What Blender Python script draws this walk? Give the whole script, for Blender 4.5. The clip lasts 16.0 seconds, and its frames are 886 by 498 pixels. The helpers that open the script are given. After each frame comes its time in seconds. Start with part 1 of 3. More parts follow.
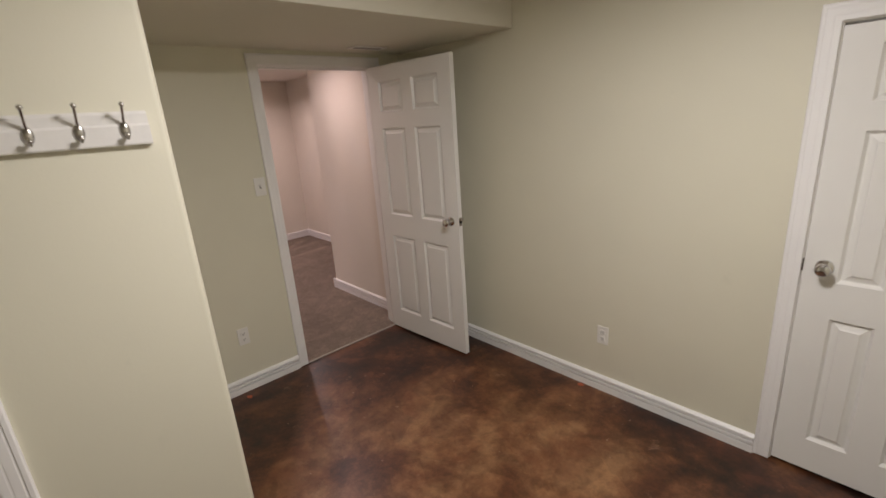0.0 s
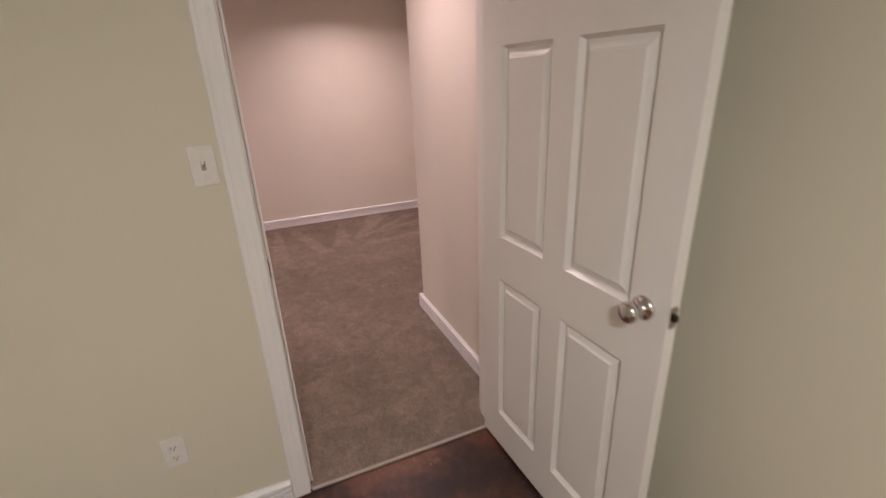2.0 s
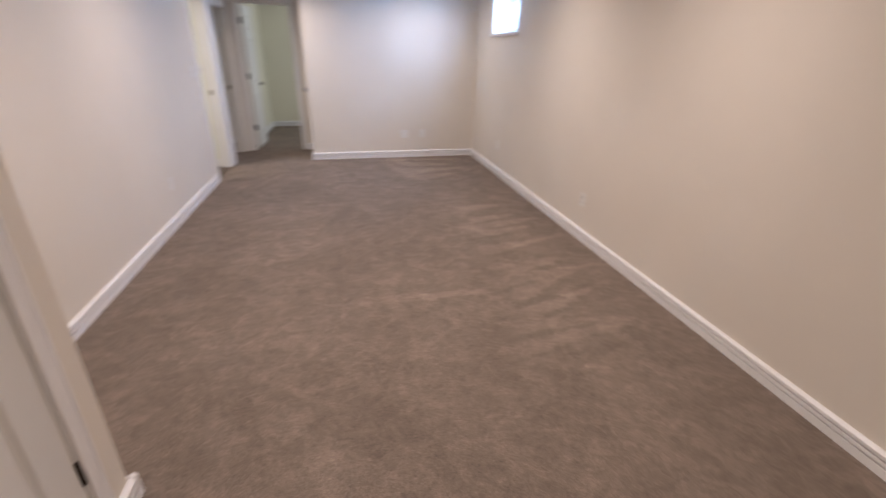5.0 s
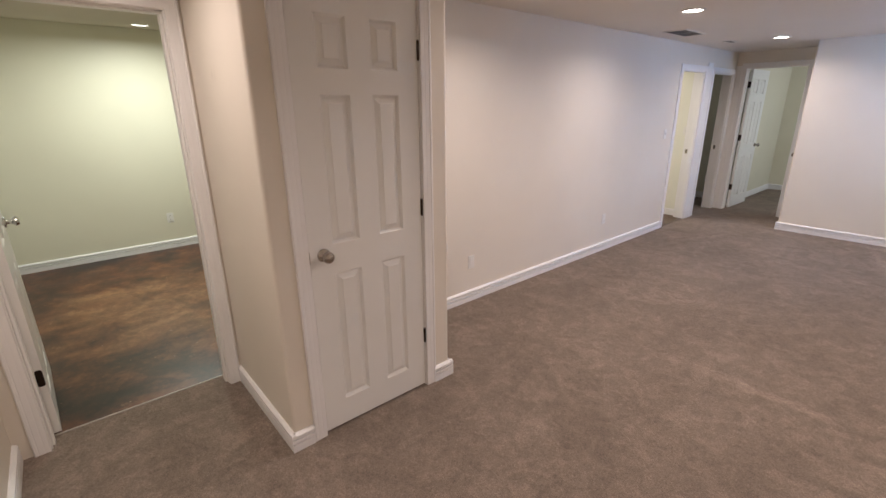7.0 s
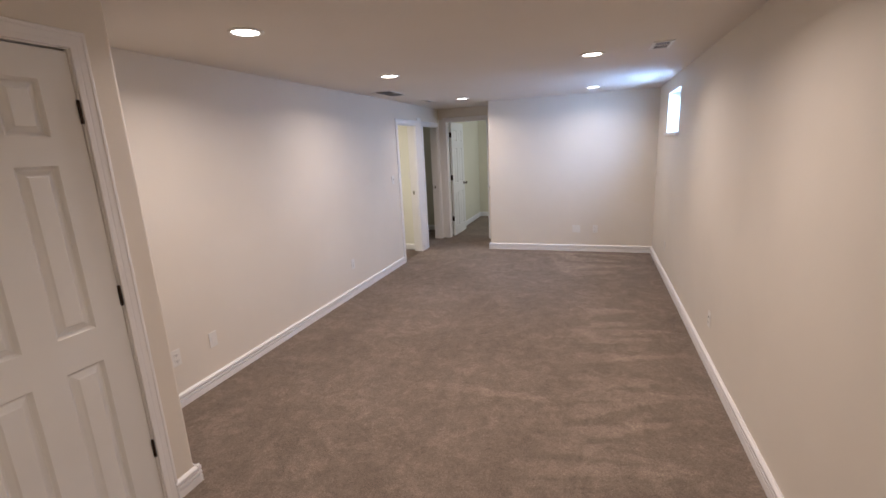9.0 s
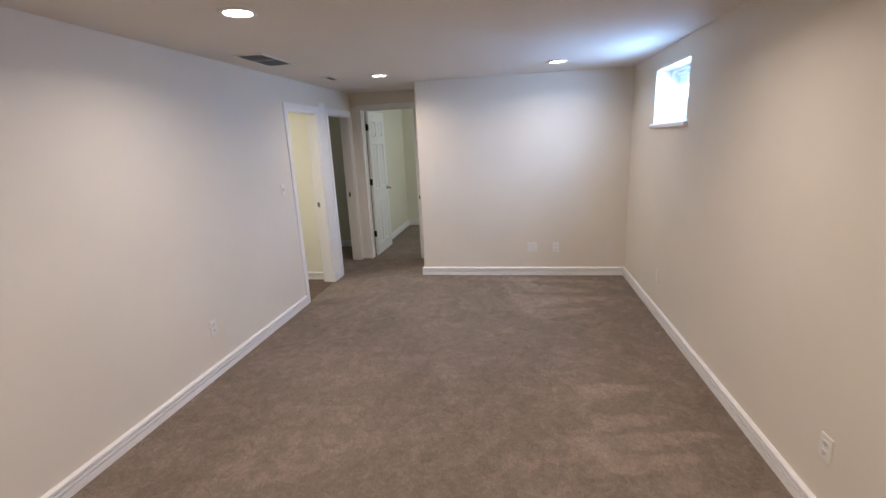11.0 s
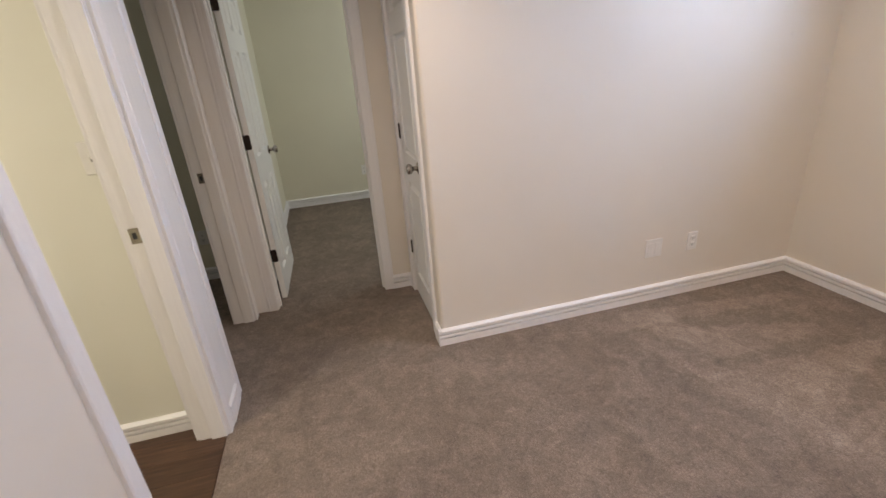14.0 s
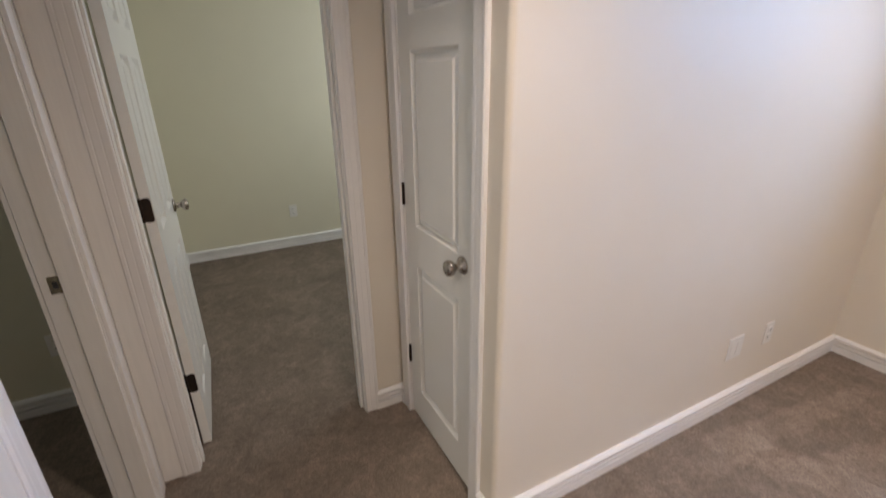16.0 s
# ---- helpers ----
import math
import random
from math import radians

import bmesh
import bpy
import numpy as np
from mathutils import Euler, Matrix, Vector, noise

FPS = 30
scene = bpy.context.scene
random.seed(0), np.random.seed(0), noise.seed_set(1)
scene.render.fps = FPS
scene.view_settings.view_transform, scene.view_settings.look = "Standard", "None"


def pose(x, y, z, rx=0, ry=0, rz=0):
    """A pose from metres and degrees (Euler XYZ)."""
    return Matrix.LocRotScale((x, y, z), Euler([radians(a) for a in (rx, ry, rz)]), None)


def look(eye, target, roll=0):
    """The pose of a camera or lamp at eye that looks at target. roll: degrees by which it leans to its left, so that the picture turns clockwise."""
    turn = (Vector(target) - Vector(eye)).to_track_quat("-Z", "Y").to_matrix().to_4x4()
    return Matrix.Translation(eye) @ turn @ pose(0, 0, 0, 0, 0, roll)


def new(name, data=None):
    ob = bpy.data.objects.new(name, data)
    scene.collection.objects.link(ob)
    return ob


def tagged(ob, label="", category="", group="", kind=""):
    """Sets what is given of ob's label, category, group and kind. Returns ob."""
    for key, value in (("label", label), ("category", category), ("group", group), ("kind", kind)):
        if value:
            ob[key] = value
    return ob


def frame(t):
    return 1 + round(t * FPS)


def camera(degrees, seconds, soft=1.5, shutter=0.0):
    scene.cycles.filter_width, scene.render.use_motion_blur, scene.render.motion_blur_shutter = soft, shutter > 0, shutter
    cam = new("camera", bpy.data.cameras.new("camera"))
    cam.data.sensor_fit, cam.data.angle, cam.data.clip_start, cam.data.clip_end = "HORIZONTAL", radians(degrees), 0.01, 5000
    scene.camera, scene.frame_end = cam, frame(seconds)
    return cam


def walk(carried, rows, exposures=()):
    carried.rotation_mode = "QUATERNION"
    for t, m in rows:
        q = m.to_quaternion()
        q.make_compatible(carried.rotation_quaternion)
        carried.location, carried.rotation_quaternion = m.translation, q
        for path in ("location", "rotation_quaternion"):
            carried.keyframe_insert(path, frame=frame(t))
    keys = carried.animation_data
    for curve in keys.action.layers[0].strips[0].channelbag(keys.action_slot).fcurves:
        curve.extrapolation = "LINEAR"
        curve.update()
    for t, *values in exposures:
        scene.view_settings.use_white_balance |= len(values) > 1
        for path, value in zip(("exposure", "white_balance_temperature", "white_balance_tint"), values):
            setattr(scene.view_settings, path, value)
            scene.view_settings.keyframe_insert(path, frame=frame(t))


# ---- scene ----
PATH = [
    (0, (-2.898, 1.199, 1.684), (-1.476, -0.085, 1.112), -4.0),
    (0.5, (-2.701, 1.015, 1.562), (-1.275, -0.195, 0.854), -4.2),
    (1, (-2.396, 0.645, 1.52), (-0.914, -0.477, 0.781), -1.9),
    (1.5, (-1.941, 0.343, 1.525), (-0.359, -0.645, 0.803), -2.1),
    (2, (-1.455, -0.008, 1.544), (0.263, -0.727, 0.816), -2.3),
    (2.5, (-0.903, -0.218, 1.532), (0.906, -0.707, 0.833), -0.9),
    (2.8, (-0.563, -0.321, 1.52), (1.266, -0.699, 0.805), -1.1),
    (3, (-0.32, -0.393, 1.52), (1.533, -0.596, 0.793), -2.6),
    (3.3, (0.067, -0.392, 1.478), (1.937, -0.265, 0.782), -3.3),
    (3.5, (0.296, -0.371, 1.46), (2.155, -0.086, 0.781), -3.8),
    (3.8, (0.536, -0.449, 1.4), (2.376, 0.013, 0.764), -0.9),
    (4.2, (1.005, -0.481, 1.439), (2.707, 0.314, 0.752), -1.4),
    (4.5, (1.292, -0.38, 1.488), (2.713, 0.821, 0.754), 0.3),
    (4.7, (1.484, -0.314, 1.469), (2.561, 1.191, 0.708), 0.6),
    (5, (1.744, -0.225, 1.472), (2.138, 1.562, 0.667), 0.9),
    (5.2, (1.837, -0.178, 1.456), (1.699, 1.629, 0.613), 2.0),
    (7.3, (2.815, -0.551, 1.647), (1.357, 0.681, 1.049), -0.4),
    (7.5, (2.818, -0.54, 1.665), (1.443, 0.795, 1.094), 0.3),
    (8, (2.877, -0.496, 1.659), (1.732, 1.07, 1.173), 0.7),
    (8.5, (2.895, -0.457, 1.661), (2.069, 1.309, 1.214), -0.7),
    (9, (2.863, -0.407, 1.657), (2.229, 1.436, 1.212), -2.8),
    (9.2, (2.83, -0.349, 1.659), (2.241, 1.507, 1.199), -2.5),
    (11.3, (2.312, 1.609, 1.643), (2.003, 3.526, 1.166), -2.7),
    (11.5, (2.218, 1.821, 1.611), (1.919, 3.739, 1.13), -2.7),
    (12, (1.943, 2.358, 1.543), (1.753, 4.282, 1.03), -5.2),
    (12.5, (1.644, 2.959, 1.556), (1.549, 4.882, 1.016), -6.6),
    (13, (1.289, 3.48, 1.527), (1.388, 5.38, 0.909), -4.8),
    (13.5, (1.082, 4.026, 1.465), (1.268, 5.91, 0.821), -6.7),
    (14, (0.83, 4.508, 1.446), (1.264, 6.307, 0.687), -4.6),
    (14.5, (0.725, 4.994, 1.426), (1.308, 6.677, 0.517), -2.6),
    (15, (0.667, 5.406, 1.412), (1.306, 7.004, 0.393), -2.8),
    (15.5, (0.618, 5.623, 1.425), (1.371, 7.173, 0.409), -1.6),
    (16, (0.606, 5.639, 1.537), (1.469, 7.293, 0.816), -0.7),
]
cam = camera(89.5, 16.0, soft=1.5, shutter=0.25)
EXPOSURES = [(0.0, -0.34, 6500, 33), (1.0, 0.0, 6500, 34), (2.0, -0.04, 6550, 37), (2.6, -0.20, 7150, 42), (3.1, -0.12, 7150, 42), (4.0, -0.04, 6200, 24), (4.5, -0.18, 6300, 21), (5.0, 0.05, 6300, 18), (7.5, 0.04, 6400, 17), (9.2, -0.07, 6400, 16), (11.5, -0.12, 6500, 12), (13.5, -0.05, 6950, 15), (16.0, -0.03, 6850, 15)]
walk(cam, [(t, look(eye, target, roll)) for t, eye, target, roll in PATH], EXPOSURES)

# ---- light ----
CEIL_B, CEIL_A, SOFFIT, CEIL_3 = 2.305, 2.42, 2.145, 2.25
world = bpy.data.worlds.new("sky")
scene.world = world
world.use_nodes = True
sky = world.node_tree.nodes.new("ShaderNodeTexSky")
sky.sky_type = "NISHITA"
sky.sun_disc = False
sky.sun_elevation, sky.sun_rotation = radians(50), radians(200)
world.node_tree.links.new(sky.outputs["Color"], world.node_tree.nodes["Background"].inputs["Color"])
world.node_tree.nodes["Background"].inputs["Strength"].default_value = 0.12

WARM, COOL, DAY = (1.0, 0.865, 0.768), (0.92, 1.0, 0.88), (0.31, 0.56, 1.0)


def area(name, m, power, colour, size, size_y=None, shape="DISK", spread=180):
    d = bpy.data.lights.new(name, "AREA")
    d.energy, d.color, d.shape, d.size = power, colour, shape, size
    d.spread = radians(spread)
    if size_y:
        d.size_y = size_y
    ob = new(name, d)
    ob.matrix_basis = m
    return ob


CANS = [(1.08, 1.72, 11), (1.08, 3.52, 11), (1.08, 5.92, 10), (2.82, 1.72, 11), (2.82, 3.50, 11), (2.82, 5.84, 7.5), (2.82, -1.00, 14), (0.72, -0.45, 7.2)]
for cx, cy, power in CANS:
    area("can_lamp", pose(cx, cy, CEIL_B - 0.014), power, WARM, 0.13, spread=154)
area("room_lamp", pose(-2.34, 0.30, 2.30), 38, COOL, 0.34)
area("bath_lamp", pose(-0.9, 5.3, 2.28), 24, (1.0, 0.95, 0.84), 0.25)
area("window_day", pose(3.925, 5.372, 1.925, 52, 0, 90), 43, DAY, 0.76, 0.42, "RECTANGLE")
area("bedroom_day", pose(3.05, 8.6, 1.7, 90, 0, 90), 24, (0.78, 0.90, 1.0), 1.2, 0.6, "RECTANGLE")
# weak fill added for the dim small room, which has no window
area("small_room_fill", pose(-2.3, 7.3, 1.6, 90, 0, -90), 3.0, (0.80, 0.90, 1.0), 0.8, 0.5, "RECTANGLE")


def mat_new(name):
    m = bpy.data.materials.new(name)
    m.use_nodes = True
    nt = m.node_tree
    b = nt.nodes["Principled BSDF"]
    co = nt.nodes.new("ShaderNodeTexCoord")
    return m, nt, b, co


def tex_noise(nt, co, scale, detail=3.0, rough=0.55, stretch=None, output="Object", distort=0.0):
    n = nt.nodes.new("ShaderNodeTexNoise")
    n.inputs["Distortion"].default_value = distort
    n.inputs["Scale"].default_value = scale
    n.inputs["Detail"].default_value = detail
    n.inputs["Roughness"].default_value = rough
    if stretch:
        mp = nt.nodes.new("ShaderNodeMapping")
        mp.inputs["Scale"].default_value = stretch[:3]
        if len(stretch) > 3:
            mp.inputs["Rotation"].default_value = (0, 0, radians(stretch[3]))
        nt.links.new(co.outputs[output], mp.inputs["Vector"])
        nt.links.new(mp.outputs["Vector"], n.inputs["Vector"])
    else:
        nt.links.new(co.outputs[output], n.inputs["Vector"])
    return n.outputs["Fac"]


def ramp(nt, fac, stops):
    r = nt.nodes.new("ShaderNodeValToRGB")
    e = r.color_ramp.elements
    while len(e) < len(stops):
        e.new(0.5)
    for el, (p, c) in zip(e, stops):
        el.position = p
        el.color = (*c, 1)
    nt.links.new(fac, r.inputs["Fac"])
    return r.outputs["Color"]


def mix(nt, fac, a, b, mode="MIX"):
    n = nt.nodes.new("ShaderNodeMix")
    n.data_type, n.blend_type = "RGBA", mode
    for sock, v in ((n.inputs["Factor"], fac), (n.inputs["A"], a), (n.inputs["B"], b)):
        if isinstance(v, (int, float)):
            sock.default_value = v
        elif isinstance(v, tuple):
            sock.default_value = (*v, 1)
        else:
            nt.links.new(v, sock)
    return n.outputs["Result"]


def bump(nt, b, height, strength, dist=0.002, after=None):
    n = nt.nodes.new("ShaderNodeBump")
    n.inputs["Strength"].default_value = strength
    n.inputs["Distance"].default_value = dist
    nt.links.new(height, n.inputs["Height"])
    if after:
        nt.links.new(after, n.inputs["Normal"])
    nt.links.new(n.outputs["Normal"], b.inputs["Normal"])
    return n.outputs["Normal"]


def scaled(c, k):
    return tuple(min(1.0, v * k) for v in c)


def paint_wall(name, c):
    m, nt, b, co = mat_new(name)
    big = tex_noise(nt, co, 1.3, 3)
    fine = tex_noise(nt, co, 60, 2)
    col = ramp(nt, big, [(0.3, scaled(c, 0.965)), (0.7, scaled(c, 1.02))])
    scuff = ramp(nt, tex_noise(nt, co, 5, 5, 0.7), [(0.66, (0, 0, 0)), (0.78, (1, 1, 1))])
    col = mix(nt, scuff, col, scaled(c, 0.93))
    nt.links.new(col, b.inputs["Base Color"])
    b.inputs["Roughness"].default_value = 0.5
    b.inputs["Specular IOR Level"].default_value = 0.35
    n1 = bump(nt, b, fine, 0.12, 0.002)
    bump(nt, b, tex_noise(nt, co, 170, 2), 0.10, 0.001, n1)
    return m


def paint_ceiling(name, c):
    m, nt, b, co = mat_new(name)
    v = nt.nodes.new("ShaderNodeTexVoronoi")
    v.inputs["Scale"].default_value = 22
    nt.links.new(co.outputs["Object"], v.inputs["Vector"])
    nt.links.new(ramp(nt, tex_noise(nt, co, 1.1, 3), [(0.3, scaled(c, 0.96)), (0.7, c)]), b.inputs["Base Color"])
    b.inputs["Roughness"].default_value = 0.75
    n1 = bump(nt, b, tex_noise(nt, co, 14, 4, 0.6), 0.25, 0.004)
    bump(nt, b, v.outputs["Distance"], 0.15, 0.003, n1)
    return m


def paint_trim(name, c, rough=0.38, grain=True):
    m, nt, b, co = mat_new(name)
    streak = tex_noise(nt, co, 9, 4, 0.6, (9, 9, 0.5))
    nt.links.new(ramp(nt, streak, [(0.32, scaled(c, 0.955)), (0.62, c)]) if grain else ramp(nt, tex_noise(nt, co, 3, 3), [(0.3, scaled(c, 0.96)), (0.7, c)]), b.inputs["Base Color"])
    b.inputs["Roughness"].default_value = rough
    bump(nt, b, tex_noise(nt, co, 40, 3, 0.6, (4, 4, 0.35)), 0.06 if grain else 0.05, 0.001)
    return m


def metal(name, c, rough, met=1.0):
    m, nt, b, co = mat_new(name)
    nt.links.new(ramp(nt, tex_noise(nt, co, 60, 3), [(0.3, scaled(c, 0.85)), (0.7, c)]), b.inputs["Base Color"])
    b.inputs["Metallic"].default_value = met
    b.inputs["Roughness"].default_value = rough
    return m


def plain(name, c, rough=0.45):
    m, nt, b, co = mat_new(name)
    nt.links.new(ramp(nt, tex_noise(nt, co, 30, 2), [(0.3, scaled(c, 0.95)), (0.7, c)]), b.inputs["Base Color"])
    b.inputs["Roughness"].default_value = rough
    return m


def emitter(name, c, s):
    m, nt, b, co = mat_new(name)
    b.inputs["Base Color"].default_value = (0.9, 0.9, 0.9, 1)
    b.inputs["Emission Color"].default_value = (*c, 1)
    b.inputs["Emission Strength"].default_value = s
    return m


VACUUM_STROKES = [(3.59, -0.26, 2.64, -0.53, 0.050, 0.075), (3.56, -0.83, 2.74, -0.70, 0.015, 0.095), (2.79, -0.81, 3.60, -1.30, 0.020, 0.130),
                  (2.82, -0.80, 3.45, -1.68, 0.030, 0.060), (2.96, -1.02, 3.20, -1.78, 0.030, 0.055), (2.67, -0.90, 2.80, -1.72, 0.050, 0.060),
                  (2.60, 1.85, 3.33, 1.84, 0.080, 0.020), (2.72, 2.41, 3.49, 2.54, 0.090, 0.025),
                  (2.63, 3.41, 3.54, 3.63, 0.110, 0.030), (1.95, 2.31, 2.62, 2.30, 0.060, 0.030),
                  (2.48, -0.10, 3.54, -0.13, 0.099, 0.030), (2.78, 2.56, 3.32, 2.71, 0.110, 0.030), (2.68, 2.15, 3.35, 2.50, 0.094, 0.025),
                  (2.70, 1.94, 3.33, 2.21, 0.085, 0.025), (2.47, 1.61, 3.41, 1.82, 0.067, 0.030), (2.43, 5.65, 3.43, 5.81, 0.232, 0.016),
                  (2.34, 6.13, 3.21, 5.99, 0.192, 0.050), (2.27, 6.43, 3.42, 6.29, 0.083, 0.045), (2.47, 5.29, 3.17, 5.47, 0.156, 0.050), (2.28, 6.30, 2.62, 5.35, 0.050, 0.110)]
VACUUM_STROKES += [(2.72 + 0.04 * k, 2.94 + 0.35 * k, 3.38 - 0.03 * k, 3.10 + 0.33 * k, 0.105, 0.028) for k in range(4)]


def carpet_mat(name, dark, light):
    m, nt, b, co = mat_new(name)
    fibre = tex_noise(nt, co, 210, 2, 0.7, distort=1.0)
    tuft = tex_noise(nt, co, 72, 3, 0.7, distort=1.6)
    mottle = tex_noise(nt, co, 13, 9, 0.76, distort=0.9)
    brush = tex_noise(nt, co, 5.0, 7, 0.66, distort=1.1)
    patch = tex_noise(nt, co, 2.2, 5, 0.62, distort=0.6)
    fleck = tex_noise(nt, co, 34, 4, 0.8, distort=2.2)
    warp = nt.nodes.new("ShaderNodeTexNoise")
    warp.inputs["Scale"].default_value = 2.2
    warp.inputs["Detail"].default_value = 3
    nt.links.new(co.outputs["Object"], warp.inputs["Vector"])
    add = nt.nodes.new("ShaderNodeVectorMath")
    add.operation = "MULTIPLY_ADD"
    nt.links.new(warp.outputs["Color"], add.inputs[0])
    add.inputs[1].default_value = (0.35, 0.35, 0)
    nt.links.new(co.outputs["Object"], add.inputs[2])

    def strokes(scale, turn):
        mp = nt.nodes.new("ShaderNodeMapping")
        mp.inputs["Scale"].default_value = scale
        mp.inputs["Rotation"].default_value = (0, 0, radians(turn))
        nt.links.new(add.outputs["Vector"], mp.inputs["Vector"])
        v = nt.nodes.new("ShaderNodeTexVoronoi")
        v.inputs["Scale"].default_value = 1.0
        nt.links.new(mp.outputs["Vector"], v.inputs["Vector"])
        g = nt.nodes.new("ShaderNodeSeparateColor")
        nt.links.new(v.outputs["Color"], g.inputs["Color"])
        return g.outputs["Red"]

    def tone(fac, lo, hi, p=0.34, q=0.66):
        return ramp(nt, fac, [(p, (lo, lo, lo)), (q, (hi, hi, hi))])
    col = mix(nt, tuft, dark, light)

    def calc(op, a, c, third=None):
        n = nt.nodes.new("ShaderNodeMath")
        n.operation = op
        for k, v in enumerate((a, c, third)):
            if v is None:
                continue
            if isinstance(v, (int, float)):
                n.inputs[k].default_value = v
            else:
                nt.links.new(v, n.inputs[k])
        return n.outputs[0]

    ragged = nt.nodes.new("ShaderNodeVectorMath")
    ragged.operation = "MULTIPLY_ADD"
    edge = nt.nodes.new("ShaderNodeTexNoise")
    edge.inputs["Scale"].default_value = 14
    edge.inputs["Detail"].default_value = 5
    nt.links.new(co.outputs["Object"], edge.inputs["Vector"])
    nt.links.new(edge.outputs["Color"], ragged.inputs[0])
    ragged.inputs[1].default_value = (0.10, 0.10, 0)
    nt.links.new(co.outputs["Object"], ragged.inputs[2])

    def along(vx, vy, c):
        n = nt.nodes.new("ShaderNodeVectorMath")
        n.operation = "DOT_PRODUCT"
        n.inputs[1].default_value = (vx, vy, 0)
        nt.links.new(ragged.outputs["Vector"], n.inputs[0])
        return calc("SUBTRACT", n.outputs["Value"], c)

    def ease(v, lo, hi):
        n = nt.nodes.new("ShaderNodeMapRange")
        n.interpolation_type = "SMOOTHSTEP"
        n.inputs["From Min"].default_value, n.inputs["From Max"].default_value = lo, hi
        nt.links.new(v, n.inputs["Value"])
        return n.outputs["Result"]

    def wedge(x0, y0, x1, y1, w0, w1):
        """One tapering stroke of the vacuum cleaner, from (x0, y0) to (x1, y1)."""
        x0, y0, x1, y1 = x0 + 0.05, y0 + 0.05, x1 + 0.05, y1 + 0.05
        dx, dy = x1 - x0, y1 - y0
        n = math.hypot(dx, dy)
        s = along(dx / n / n, dy / n / n, (x0 * dx + y0 * dy) / n / n)
        off = calc("ABSOLUTE", along(-dy / n, dx / n, (y0 * dx - x0 * dy) / n), 0.0)
        inside = ease(calc("SUBTRACT", calc("MULTIPLY_ADD", s, w1 - w0, w0), off), -0.012, 0.018)
        ends = calc("MULTIPLY", ease(s, -0.12, 0.22), ease(s, 1.06, 0.94))
        return calc("MULTIPLY", inside, ends)
    vac = None
    for row in VACUUM_STROKES:
        one = wedge(*row)
        vac = one if vac is None else calc("MAXIMUM", vac, one)
    for fac, lo, hi, p, q in ((strokes((3.4, 1.1, 1), 62), 0.482, 0.518, 0.2, 0.8), (strokes((1.0, 2.6, 1), 14), 0.487, 0.52, 0.2, 0.8),
                              (vac, 0.463, 0.570, 0.0, 1.0), (brush, 0.477, 0.542, 0.49, 0.57), (patch, 0.475, 0.525, 0.36, 0.64),
                              (mottle, 0.450, 0.555, 0.40, 0.62), (fleck, 0.440, 0.500, 0.27, 0.38), (fleck, 0.495, 0.600, 0.64, 0.74),
                              (tuft, 0.425, 0.580, 0.33, 0.67), (fibre, 0.378, 0.632, 0.32, 0.68)):
        d = nt.nodes.new("ShaderNodeMix")
        d.data_type, d.blend_type = "RGBA", "MULTIPLY"
        d.inputs["Factor"].default_value = 1.0
        nt.links.new(col, d.inputs["A"])
        e2 = mix(nt, 1.0, tone(fac, lo, hi, p, q), (2.0, 2.0, 2.0), "MULTIPLY")
        nt.links.new(e2, d.inputs["B"])
        d.clamp_result = False
        col = d.outputs["Result"]
    nt.links.new(col, b.inputs["Base Color"])
    b.inputs["Roughness"].default_value = 0.95
    b.inputs["Specular IOR Level"].default_value = 0.1
    n1 = bump(nt, b, patch, 0.15, 0.02)
    n2 = bump(nt, b, tuft, 0.35, 0.006, n1)
    bump(nt, b, fibre, 0.35, 0.003, n2)
    return m


